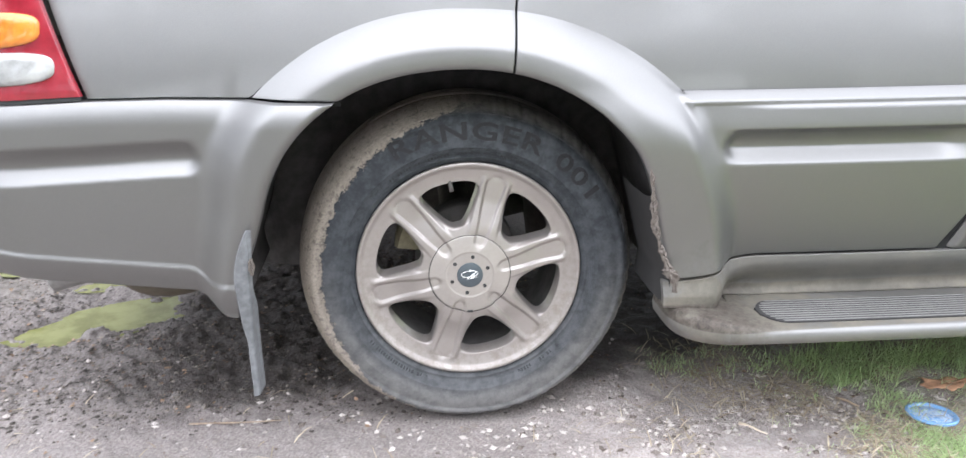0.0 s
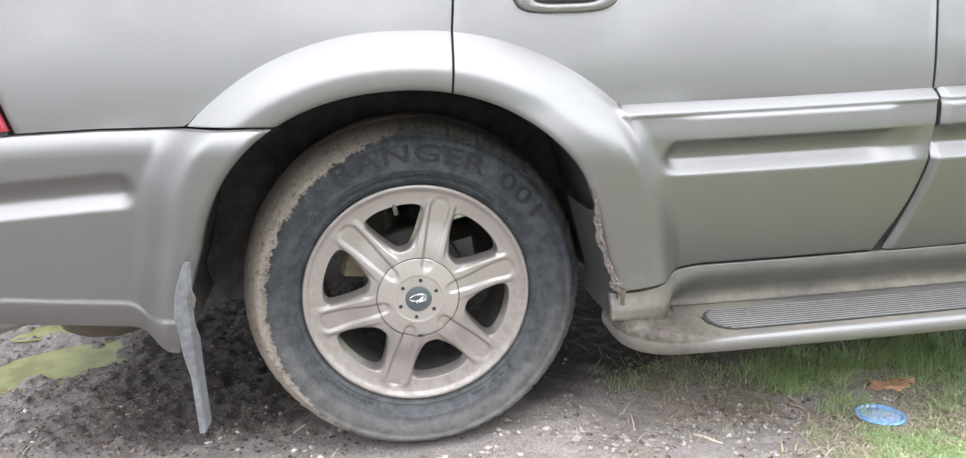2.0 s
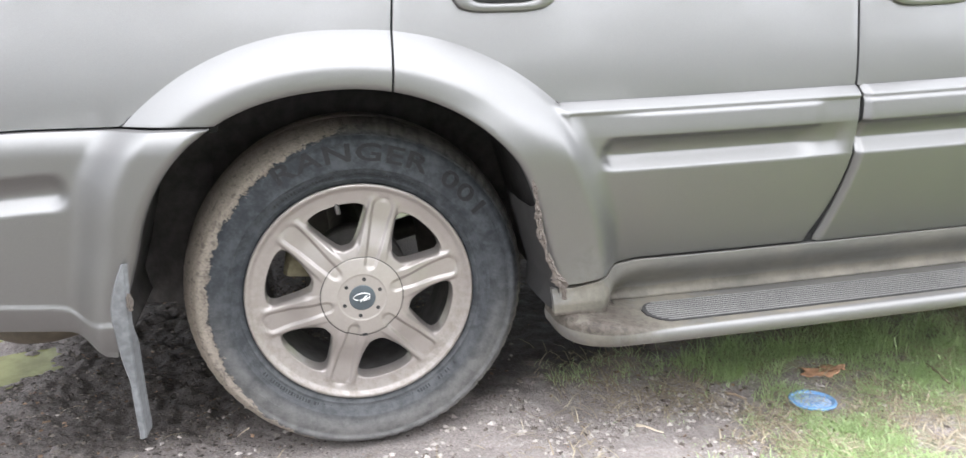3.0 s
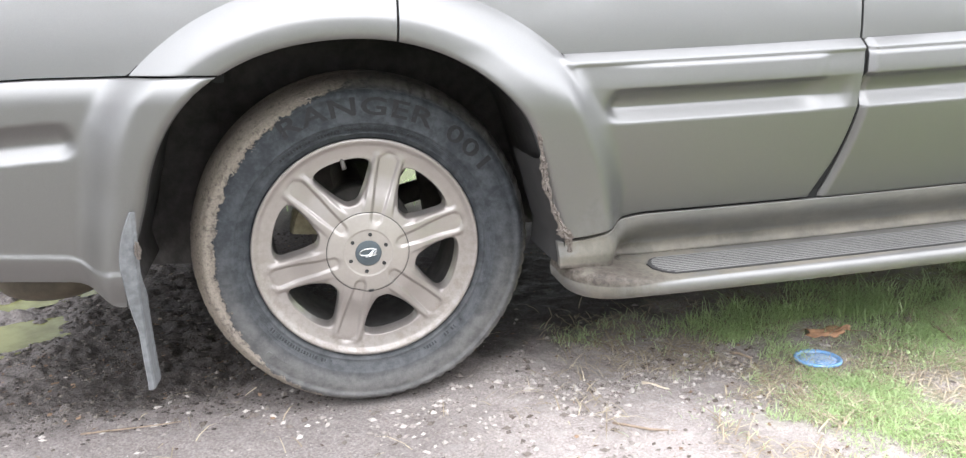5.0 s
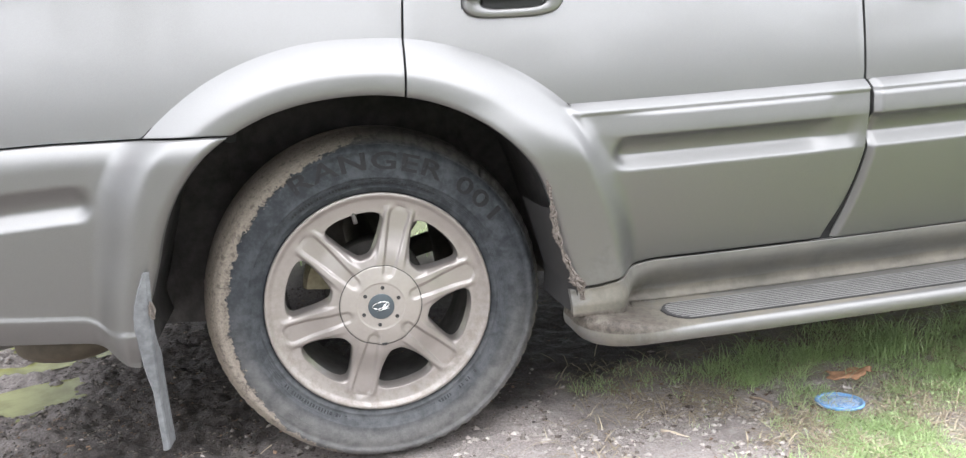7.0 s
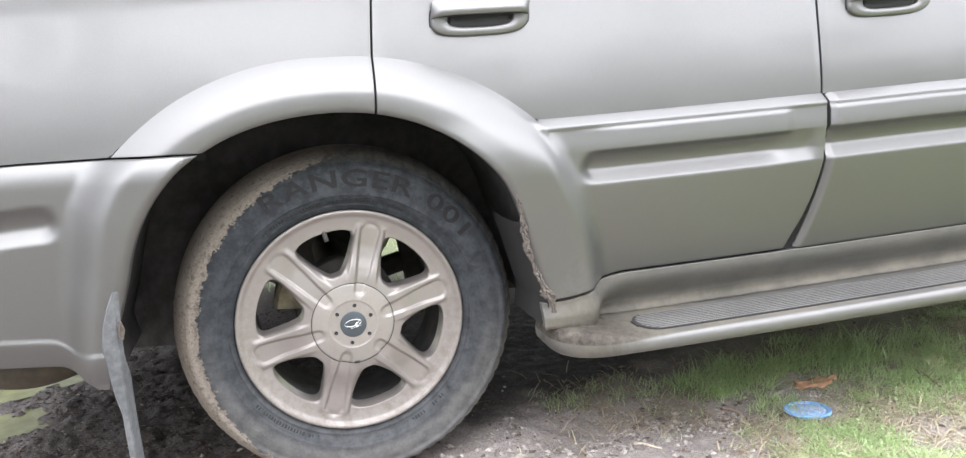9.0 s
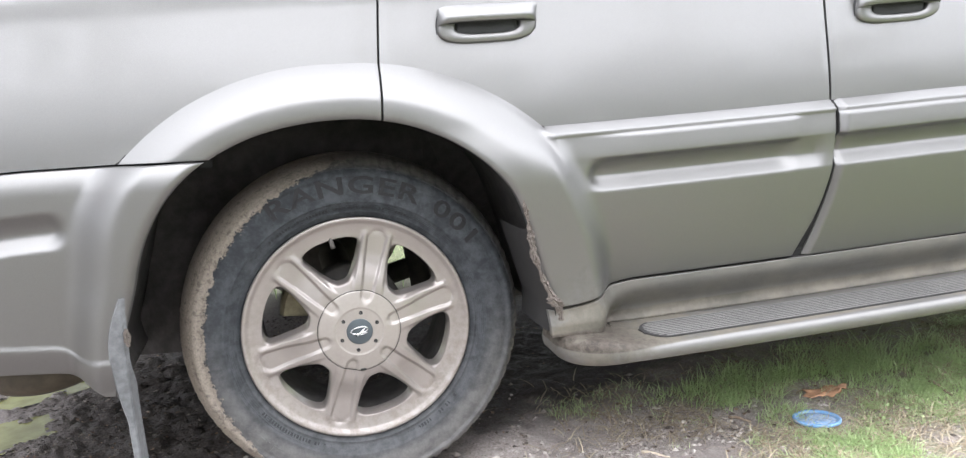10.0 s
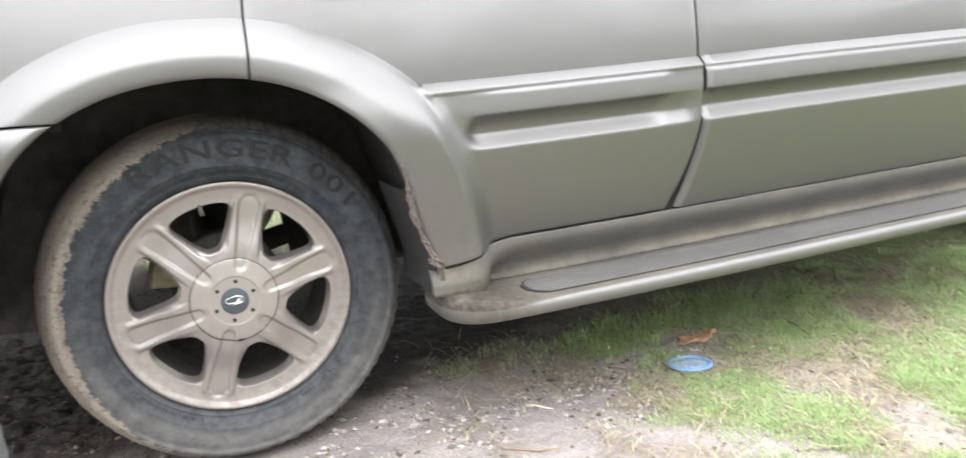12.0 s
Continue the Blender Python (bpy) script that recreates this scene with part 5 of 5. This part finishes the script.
def build_puddles():
    m = Mat("puddle_water", (0.17, 0.155, 0.075), 0.07)
    m.b.inputs["Specular IOR Level"].default_value = 0.07
    m.base(m.mix(m.ramp(m.noise(12, 4, 0.6), 0.35, 0.65), (0.130, 0.132, 0.045), (0.200, 0.202, 0.080)))
    m.bump(m.noise(14, 2, 0.5), 0.03, 0.002)
    for cx, cy, a, b, deg in PUDDLES:
        t = math.radians(deg)
        n = 48
        verts = [(cx, cy, -0.0105)]
        for k in range(n):
            q = 2 * math.pi * k / n
            u, v = 1.3 * a * math.cos(q), 1.5 * b * math.sin(q)
            verts.append((cx + u * math.cos(t) - v * math.sin(t), cy + u * math.sin(t) + v * math.cos(t), -0.0105))
        ob = new("puddle", mesh_of("puddle", verts, [(0, 1 + k, 1 + (k + 1) % n) for k in range(n)], m.m))
        tagged(ob, "shallow greenish-brown puddle in a muddy rut", "water", kind="structure")


build_ground(), build_puddles()


# ---------------------------------------------------------------- grass, straw, gravel
def blades(rng, x, y, h, w, lean, z=None, droop=0.5):
    """One mesh of bent tapering blades."""
    n = len(x)
    t = rng.uniform(0, 2 * np.pi, n)
    dx, dy = np.cos(t) * lean * h, np.sin(t) * lean * h
    sx, sy = -np.sin(t) * w / 2, np.cos(t) * w / 2
    z0 = ground_z(x, y) - 0.002 if z is None else z
    V = []
    for k, wk in ((0.0, 0.8), (0.4, 1.0), (0.75, 0.7)):
        b = k ** 1.8
        zz = z0 + h * (k - droop * lean * 0.35 * k ** 2.5)
        for s in (-1, 1):
            V.append(np.stack([x + dx * b + s * sx * wk, y + dy * b + s * sy * wk, zz], -1))
    V.append(np.stack([x + dx, y + dy, z0 + h * (1 - droop * lean * 0.35 - 0.12 * lean)], -1))
    V = np.stack(V, 1).reshape(-1, 3)
    o = np.arange(n)[:, None] * 7
    quads = np.concatenate([o + np.array([[0, 1, 3, 2]]), o + np.array([[2, 3, 5, 4]])])
    tris = o + np.array([[4, 5, 6]])
    return V, [tuple(q) for q in quads.tolist()] + [tuple(q) for q in tris.tolist()]


def grass_amount(x, y):
    """How thickly grass grows: thick ahead and to the open side, thin tufts by the wheel, none in the rut."""
    n1, n2 = value_noise(x + 7, y + 3, 4.5, 1), value_noise(x + 1, y + 9, 13, 2)
    open_ = sstep(0.76, 1.22, x + 0.5 * (n1 - 0.5)) * sstep(0.28, 0.52, 0.55 * n1 + 0.45 * n2)
    edge = np.exp(-((y - 0.11 - 0.04 * np.sin(x * 5)) / 0.13) ** 2) * sstep(0.55, 1.0, x) * sstep(0.48, 0.70, n2)
    sparse = (0.14 + 0.30 * sstep(0.75, 1.0, x)) * sstep(0.45, 0.95, x) * sstep(0.50, 0.7, n2)
    bare = np.clip(np.exp(-(((x - 1.08) / 0.17) ** 2 + ((y + 0.02) / 0.13) ** 2)) + 0.9 * np.exp(-(((x - 1.15) / 0.12) ** 2 + ((y - 0.0) / 0.10) ** 2)), 0, 1)
    under = sstep(0.28, 0.02, y - 0.12 * sstep(1.05, 1.35, x) + 0.22 * (n2 - 0.5))
    reach = sstep(3.2, 2.3, x + 0.5 * n1) * sstep(-1.25, -0.75, y - 0.3 * n1)
    return np.clip(open_ * (1 - 0.6 * sstep(0.0, 0.12, y)) + 0.16 * edge + sparse, 0, 1) * (1 - 0.93 * bare) * under * reach


def scatter(rng, n, lo, hi, amount):
    x, y = rng.uniform(lo[0], hi[0], n), rng.uniform(lo[1], hi[1], n)
    k = rng.rand(n) < amount(x, y)
    return x[k], y[k]


def build_grass():
    rng = np.random.RandomState(11)
    x, y = scatter(rng, 240000, (0.3, -1.2), (3.2, 0.6), grass_amount)
    # blades gather into tufts
    tx, ty = scatter(rng, 1500, (0.4, -1.2), (3.2, 0.5), lambda a, b: grass_amount(a, b))
    k = rng.randint(0, len(tx), 30000)
    x = np.concatenate([x, tx[k] + rng.normal(0, 0.020, len(k))])
    y = np.concatenate([y, ty[k] + rng.normal(0, 0.020, len(k))])
    tall = np.concatenate([np.full(len(x) - len(k), 0.6), np.ones(len(k))])
    edge = np.exp(-((y - 0.12) / 0.09) ** 2)
    h = tall * rng.uniform(0.009, 0.032, len(x)) * (0.75 + 0.6 * value_noise(x, y, 5, 8)) * (1 + 0.35 * edge)
    v, f = blades(rng, x, y, h, rng.uniform(0.0011, 0.0026, len(x)), rng.uniform(0.4, 1.8, len(x)))
    tagged(new("grass", mesh_of("grass", v, f, GRASS)), "fresh green grass in uneven tufts on bare earth", "grass", kind="stuff")
    # long wispy tufts where the step shades the ground
    bx, by = [], []
    bh = []
    for k in range(115):
        cx = 0.46 + 1.2 * rng.rand()
        cy = rng.normal(0.20 - 0.06 * sstep(0.6, 0.9, cx), 0.05)
        big = (0.25 + 0.75 * sstep(0.62, 0.95, cx)) * (0.35 + 0.65 * rng.rand())
        m = int(8 + 75 * big * rng.rand())
        wide = 0.010 + 0.014 * big
        bx.append(cx + rng.normal(0, wide, m)), by.append(cy + rng.normal(0, wide, m))
        bh.append((0.018 + 0.066 * big) * rng.uniform(0.35, 1.0, m))
    bx, by, bh = np.concatenate(bx), np.concatenate(by), np.concatenate(bh)
    keep = np.hypot(bx - 1.15, (by + 0.0) * 1.1) > 0.12
    bx, by, bh = bx[keep], by[keep], bh[keep]
    v, f = blades(rng, bx, by, bh, rng.uniform(0.0014, 0.0030, len(bx)), rng.uniform(0.3, 1.6, len(bx)))
    tagged(new("grass_tufts", mesh_of("grass_tufts", v, f, GRASS)), "long wispy grass tufts beside the running board", "grass", kind="stuff")
    # the meadow farther off
    far = lambda a, b: 0.9 * (np.hypot(a - 1, b) > 1.7) * sstep(0.2, 0.5, value_noise(a, b, 1.3, 5)) * ((a > 2.2) | (b < -2.6) | (b > 1.7))
    x, y = scatter(rng, 60000, (-6, -8), (10, 8), far)
    v, f = blades(rng, x, y, rng.uniform(0.03, 0.11, len(x)), rng.uniform(0.004, 0.009, len(x)), rng.uniform(0.2, 0.9, len(x)))
    tagged(new("meadow_grass", mesh_of("meadow_grass", v, f, GRASS)), "longer green meadow grass round the clearing", "grass", kind="stuff")
    # dead stalks lying about
    def straw_amount(a, b):
        return (0.012 + 0.9 * sstep(0.3, 0.8, a)) * sstep(0.35, 0.65, value_noise(a, b, 9, 6)) * sstep(0.4, 0.15, b) * (1 - 0.9 * np.exp(-(((a - 1.11) / 0.12) ** 2 + ((b + 0.02) / 0.12) ** 2)))
    x, y = scatter(rng, 60000, (-1.2, -1.0), (3.0, 0.4), straw_amount)
    v, f = blades(rng, x, y, rng.uniform(0.006, 0.038, len(x)), rng.uniform(0.0014, 0.0036, len(x)), rng.uniform(1.2, 3.0, len(x)), droop=0.55)
    v[:, 2] = np.maximum(v[:, 2], ground_z(v[:, 0], v[:, 1]) + 0.001)
    tagged(new("dry_straw", mesh_of("dry_straw", v, f, STRAW)), "dead pale grass stalks on the earth", "straw", kind="stuff")


def build_weeds():
    """Low round-leaved weeds among the grass."""
    rng = np.random.RandomState(17)
    x, y = scatter(rng, 9000, (0.9, -1.2), (2.8, 0.2), lambda a, b: 0.8 * sstep(0.25, 0.6, grass_amount(a, b)) * sstep(0.45, 0.7, value_noise(a, b, 6, 61)))
    n = len(x)
    s = rng.uniform(0.002, 0.0048, n)
    z = ground_z(x, y) + rng.uniform(0.004, 0.022, n)
    t, tilt = rng.uniform(0, 6.28, n), rng.uniform(-0.6, 0.6, (n, 2))
    V = []
    for k in range(6):
        a = t + k * math.pi / 3
        dx, dy = np.cos(a) * s, np.sin(a) * s * 0.8
        V.append(np.stack([x + dx, y + dy, z + dx * tilt[:, 0] + dy * tilt[:, 1]], -1))
    V = np.stack(V, 1).reshape(-1, 3)
    F = np.arange(n)[:, None] * 6 + np.arange(6)[None]
    tagged(new("weeds", mesh_of("weeds", V, F, GRASS, False)), "low round-leaved green weeds among the grass", "weeds", kind="stuff")


def build_gravel():
    rng = np.random.RandomState(5)
    def amount(a, b):
        return (0.07 + 0.66 * np.exp(-(((a - 0.60) / 0.42) ** 2 + ((b + 0.08) / 0.18) ** 2))) * sstep(0.25, 0.6, value_noise(a, b, 12, 41)) * sstep(0.5, 0.1, b)
    x, y = scatter(rng, 130000, (-1.6, -0.9), (2.4, 0.7), amount)
    n = len(x)
    base = np.array([(1, 0, 0), (-1, 0, 0), (0, 1, 0), (0, -1, 0), (0, 0, 1), (0, 0, -1)], float)
    tri = np.array([(0, 2, 4), (2, 1, 4), (1, 3, 4), (3, 0, 4), (2, 0, 5), (1, 2, 5), (3, 1, 5), (0, 3, 5)])
    s = 0.0010 + 0.0078 * rng.rand(n) ** 2.9
    t = rng.uniform(0, 6.28, n)
    V = base[None] * (1 + rng.uniform(-0.35, 0.35, (n, 6, 1))) * s[:, None, None] * np.array([1.3, 0.9, 0.6])
    c, q = np.cos(t)[:, None], np.sin(t)[:, None]
    V = np.stack([V[..., 0] * c - V[..., 1] * q + x[:, None], V[..., 0] * q + V[..., 1] * c + y[:, None], V[..., 2] + (ground_z(x, y) + 0.2 * s)[:, None]], -1).reshape(-1, 3)
    F = (np.arange(n)[:, None, None] * 6 + tri[None]).reshape(-1, 3)
    m = Mat("pale_gravel_mix", rough=0.9)
    g = m.t.nodes.new("ShaderNodeNewGeometry").outputs["Random Per Island"]
    m.base(m.mix(g, (0.09, 0.07, 0.056), (0.54, 0.49, 0.45)))
    tagged(new("gravel", mesh_of("gravel", V, F, m.m, False)), "small pale stones scattered on the earth", "gravel", kind="stuff")


def build_litter():
    """Crumbled leaves and bark, trodden into the earth."""
    rng = np.random.RandomState(21)
    def amount(a, b):
        return (0.15 + 0.55 * sstep(0.05, 0.3, b) * (a < 0.4) + 0.35 * sstep(0.4, 0.9, a)) * sstep(0.3, 0.65, value_noise(a, b, 7, 51))
    x, y = scatter(rng, 24000, (-1.7, -0.9), (2.4, 1.3), amount)
    n = len(x)
    s = 0.0015 + 0.006 * rng.rand(n) ** 2.5
    t, e = rng.uniform(0, 6.28, n), rng.uniform(0.3, 1.0, n)
    c, q = np.cos(t), np.sin(t)
    z = ground_z(x, y) + 0.0022
    V = []
    for u, v in ((1, 0.1), (0.2, 1), (-1, 0.2), (-0.3, -0.9)):
        du, dv = u * s * (1 + 0.3 * rng.uniform(-1, 1, n)), v * s * e
        V.append(np.stack([x + du * c - dv * q, y + du * q + dv * c, z + rng.uniform(-0.1, 0.55, n) * s], -1))
    V = np.stack(V, 1).reshape(-1, 3)
    F = np.arange(n)[:, None] * 4 + np.arange(4)[None]
    m = Mat("leaf_litter", rough=0.9)
    g = m.t.nodes.new("ShaderNodeNewGeometry").outputs["Random Per Island"]
    m.base(m.mix(g, (0.06, 0.038, 0.025), (0.34, 0.23, 0.15)))
    tagged(new("leaf_litter", mesh_of("leaf_litter", V, F, m.m, False)), "crumbled brown leaves and bark on the earth", "litter", kind="stuff")


def build_clods():
    """Crumbs of churned mud behind the wheel."""
    rng = np.random.RandomState(29)
    def amount(a, b):
        return sstep(-0.06, 0.12, b) * sstep(0.35, -0.05, a) * (0.35 + 0.65 * sstep(0.3, 0.7, value_noise(a, b, 8, 71))) * (puddle_share(a, b) > 0.95)
    x, y = scatter(rng, 42000, (-1.5, -0.05), (0.35, 1.5), amount)
    n = len(x)
    base = np.array([(1, 0, 0), (-1, 0, 0), (0, 1, 0), (0, -1, 0), (0, 0, 1), (0, 0, -1)], float)
    tri = np.array([(0, 2, 4), (2, 1, 4), (1, 3, 4), (3, 0, 4), (2, 0, 5), (1, 2, 5), (3, 1, 5), (0, 3, 5)])
    s = 0.0012 + 0.0055 * rng.rand(n) ** 3.5
    V = base[None] * (1 + rng.uniform(-0.45, 0.45, (n, 6, 1))) * s[:, None, None] * np.array([1.3, 1.0, 0.45])
    t = rng.uniform(0, 6.28, n)
    c, q = np.cos(t)[:, None], np.sin(t)[:, None]
    V = np.stack([V[..., 0] * c - V[..., 1] * q + x[:, None], V[..., 0] * q + V[..., 1] * c + y[:, None], V[..., 2] + (ground_z(x, y) + 0.15 * s)[:, None]], -1).reshape(-1, 3)
    F = (np.arange(n)[:, None, None] * 6 + tri[None]).reshape(-1, 3)
    m = Mat("mud_clods", rough=0.7)
    g = m.t.nodes.new("ShaderNodeNewGeometry").outputs["Random Per Island"]
    m.base(m.mix(m.math("POWER", g, 4.0), (0.045, 0.036, 0.029), (0.26, 0.225, 0.19)))
    tagged(new("mud_clods", mesh_of("mud_clods", V, F, m.m, False)), "dark crumbs of churned mud behind the wheel", "mud", kind="stuff")


build_grass(), build_weeds(), build_gravel(), build_litter(), build_clods()


# ---------------------------------------------------------------- small things on the ground
def lid(x, y):
    """A thin plastic lid: snap rim, groove and faint rings."""
    prof = [(0.001, 0.0060), (0.020, 0.0062), (0.022, 0.0068), (0.024, 0.0062), (0.040, 0.0058), (0.0425, 0.0035), (0.046, 0.0032), (0.0485, 0.0060), (0.050, 0.0095), (0.0525, 0.0110), (0.0555, 0.0108), (0.0575, 0.0090), (0.0580, 0.0050), (0.0578, 0.0010), (0.0560, 0.0008), (0.0555, 0.0040)]
    P = lathe([(0.93 * r, 0.7 * z) for r, z in prof], 80)[..., [0, 2, 1]]
    v, f = sheet(P, loop_u=True)
    ob = new("lid", mesh_of("lid", v, f, BLUE))
    tagged(ob, "blue round plastic lid lying on the earth", "lid")
    ob.matrix_world = pose(x, y, float(ground_z(np.array(x), np.array(y))) + 0.004, -3, 3, 20)
    bm = bmesh.new()
    rng = random.Random(8)
    for k in range(60):
        a, r = rng.uniform(0, 6.28), rng.uniform(0.002, 0.035)
        bmesh.ops.create_circle(bm, cap_ends=True, segments=7, radius=rng.uniform(0.001, 0.004), matrix=Matrix.Translation((r * math.cos(a), r * math.sin(a), 0.0051)))
    part("scuffs", bm, plain("pale_scuff", (0.55, 0.66, 0.78), 0.7), ob, "pale dusty scuffs", False)


def dry_leaf(x, y):
    """A curled lobed leaf."""
    n, m = 72, 9
    a = np.linspace(0, 2 * np.pi, n, endpoint=False)
    edge = 0.052 * (0.62 + 0.25 * np.abs(np.cos(a * 2.5)) + 0.13 * np.abs(np.sin(a * 7.5 + 0.4))) * (1 - 0.25 * np.cos(a))
    k = np.linspace(0.02, 1, m)[:, None]
    X, Y = k * (edge * np.cos(a))[None] * 1.15, k * (edge * np.sin(a))[None] * 0.62
    Z = 0.008 + 0.009 * np.sin(X * 38 + 0.6) * k + 0.008 * np.cos(Y * 75) * k + 0.004 * np.sin(a * 5)[None] * k ** 2
    P = np.stack([X, Y, np.maximum(Z, 0.0)], -1)
    v, f = sheet(P, loop_v=True)
    ob = new("leaf", mesh_of("leaf", v, f, LEAF))
    sol = ob.modifiers.new("thick", "SOLIDIFY")
    sol.thickness = 0.0012
    tagged(ob, "curled dry orange-brown leaf on the earth", "leaf")
    ob.matrix_world = pose(x, y, float(ground_z(np.array(x), np.array(y))) + 0.001, 0, 0, -25)
    bm = bmesh.new()
    tube(bm, [(0.02, 0, 0.014), (0.07, 0.006, 0.012), (0.10, 0.018, 0.004)], 0.0012, 6, 0.6)
    part("stalk", bm, WOOD, ob)


def stick(name, label, pts, radius, material, cat="twig"):
    bm = bmesh.new()
    x0, y0 = pts[0][:2]
    z0 = float(ground_z(np.array(x0), np.array(y0)))
    q = []
    for k in range(len(pts) - 1):
        for t in (0, 0.5):
            p, r = Vector(pts[k]), Vector(pts[k + 1])
            q.append(p.lerp(r, t) + Vector((0, 0, radius * 0.3 * math.sin(9 * k + 5 * t))))
    q.append(Vector(pts[-1]))
    tube(bm, [Vector((p.x - x0, p.y - y0, p.z + radius * 0.7)) for p in q], radius, 7, 0.55)
    me = bpy.data.meshes.new(name)
    bm.to_mesh(me), bm.free()
    me.materials.append(material)
    me.polygons.foreach_set("use_smooth", [True] * len(me.polygons))
    ob = new(name, me)
    ob.location = (x0, y0, z0)
    return tagged(ob, label, cat, "sticks on the ground")


lid(1.028, -0.104)
dry_leaf(1.156, 0.022)
stick("wood_chip", "pale splinter of wood on the earth", [(0.590, -0.087, 0), (0.611, -0.111, 0.002), (0.634, -0.136, 0)], 0.0042, CHIP)
stick("twig", "short pale twig lying in thin grass", [(0.856, -0.006, 0), (0.872, -0.026, 0.003), (0.890, -0.048, 0)], 0.0038, WOOD)
stick("twig", "thin brown twig on the earth", [(-0.62, 0.02, 0), (-0.52, 0.012, 0.002), (-0.42, 0.016, 0)], 0.0022, WOOD)
stick("twig", "long thin brown twig on the earth", [(0.46, -0.235, 0), (0.52, -0.285, 0.003), (0.60, -0.315, 0.002), (0.66, -0.325, 0)], 0.0028, WOOD)
stick("twig", "pale stick lying in the grass", [(1.408, -0.026, 0.006), (1.398, -0.080, 0.008), (1.384, -0.131, 0.006)], 0.004, WOOD)


# ---------------------------------------------------------------- unseen trees, inferred from reflections, added to darken the horizon and show in the lacquer
def build_tree(seed, height):
    rng = np.random.RandomState(seed)
    tree = tagged(new("tree"), "tall leafy tree out of view, with a bare lower trunk", "tree", "trees round the clearing")
    bm = bmesh.new()
    bend = rng.uniform(-0.3, 0.3, 2)
    trunk = [(bend[0] * t * t, bend[1] * t * t, height * t) for t in np.linspace(0, 0.85, 9)]
    tube(bm, trunk, 0.17, 10, 0.25)
    tips = []
    for k in range(14):
        t = rng.uniform(0.28, 0.82)
        a = rng.uniform(0, 6.28)
        p = Vector((bend[0] * t * t, bend[1] * t * t, height * t))
        ln = height * rng.uniform(0.14, 0.26) * (1.15 - t)+ 0.5
        q = p + Vector((math.cos(a) * ln, math.sin(a) * ln, ln * rng.uniform(0.2, 0.7)))
        mid = p.lerp(q, 0.5) + Vector((0, 0, 0.1 * ln))
        tube(bm, [p, mid, q], 0.05, 6, 0.3)
        tips += [q, mid]
    tips.append(Vector(trunk[-1]))
    part("trunk", bm, BARK, tree)
    n = 2600
    c = np.array([tuple(v) for v in tips])[rng.randint(0, len(tips), n)]
    o = rng.normal(0, 1, (n, 3)) * np.array([0.55, 0.55, 0.42]) * (height / 9)
    c = c + o
    u, w = rng.normal(0, 1, (n, 3)), rng.normal(0, 1, (n, 3))
    u /= np.linalg.norm(u, axis=1, keepdims=True)
    w -= u * (u * w).sum(1, keepdims=True)
    w /= np.linalg.norm(w, axis=1, keepdims=True)
    s = rng.uniform(0.07, 0.19, (n, 1))
    V = np.stack([c - u * s, c - w * s * 0.55, c + u * s, c + w * s * 0.55], 1).reshape(-1, 3)
    F = np.arange(n)[:, None] * 4 + np.arange(4)[None]
    part_mesh("crown", mesh_of("crown", V, F, FOLIAGE, False), tree)
    return tree


oak = build_tree(1, 9.0)
oak.location = (-12.5, -17.0, 0)
ash = build_tree(2, 11.0)
ash.location = (4.5, -27.0, 0)
rng = random.Random(12)
for k in range(30):
    a = math.radians(-165 + 330 * k / 29 - 90) + rng.uniform(-0.06, 0.06)
    r = rng.uniform(26.0, 44.0)
    if abs(math.cos(a)) > 0.80:  # left open at both ends, so that the body's ridges reflect bright sky
        continue
    x, y = 1.0 + r * math.cos(a), r * math.sin(a)
    copy_thing(rng.choice((oak, ash)), pose(x, y, 0, 0, 0, rng.uniform(0, 360)))
# a nearer unseen row, placed to darken what the car's side reflects
for k in range(10):
    copy_thing(rng.choice((oak, ash)), pose(-11.0 + 2.6 * k + rng.uniform(-0.5, 0.5), -15.0 + rng.uniform(-1.2, 1.2), 0, 0, 0, rng.uniform(0, 360)))
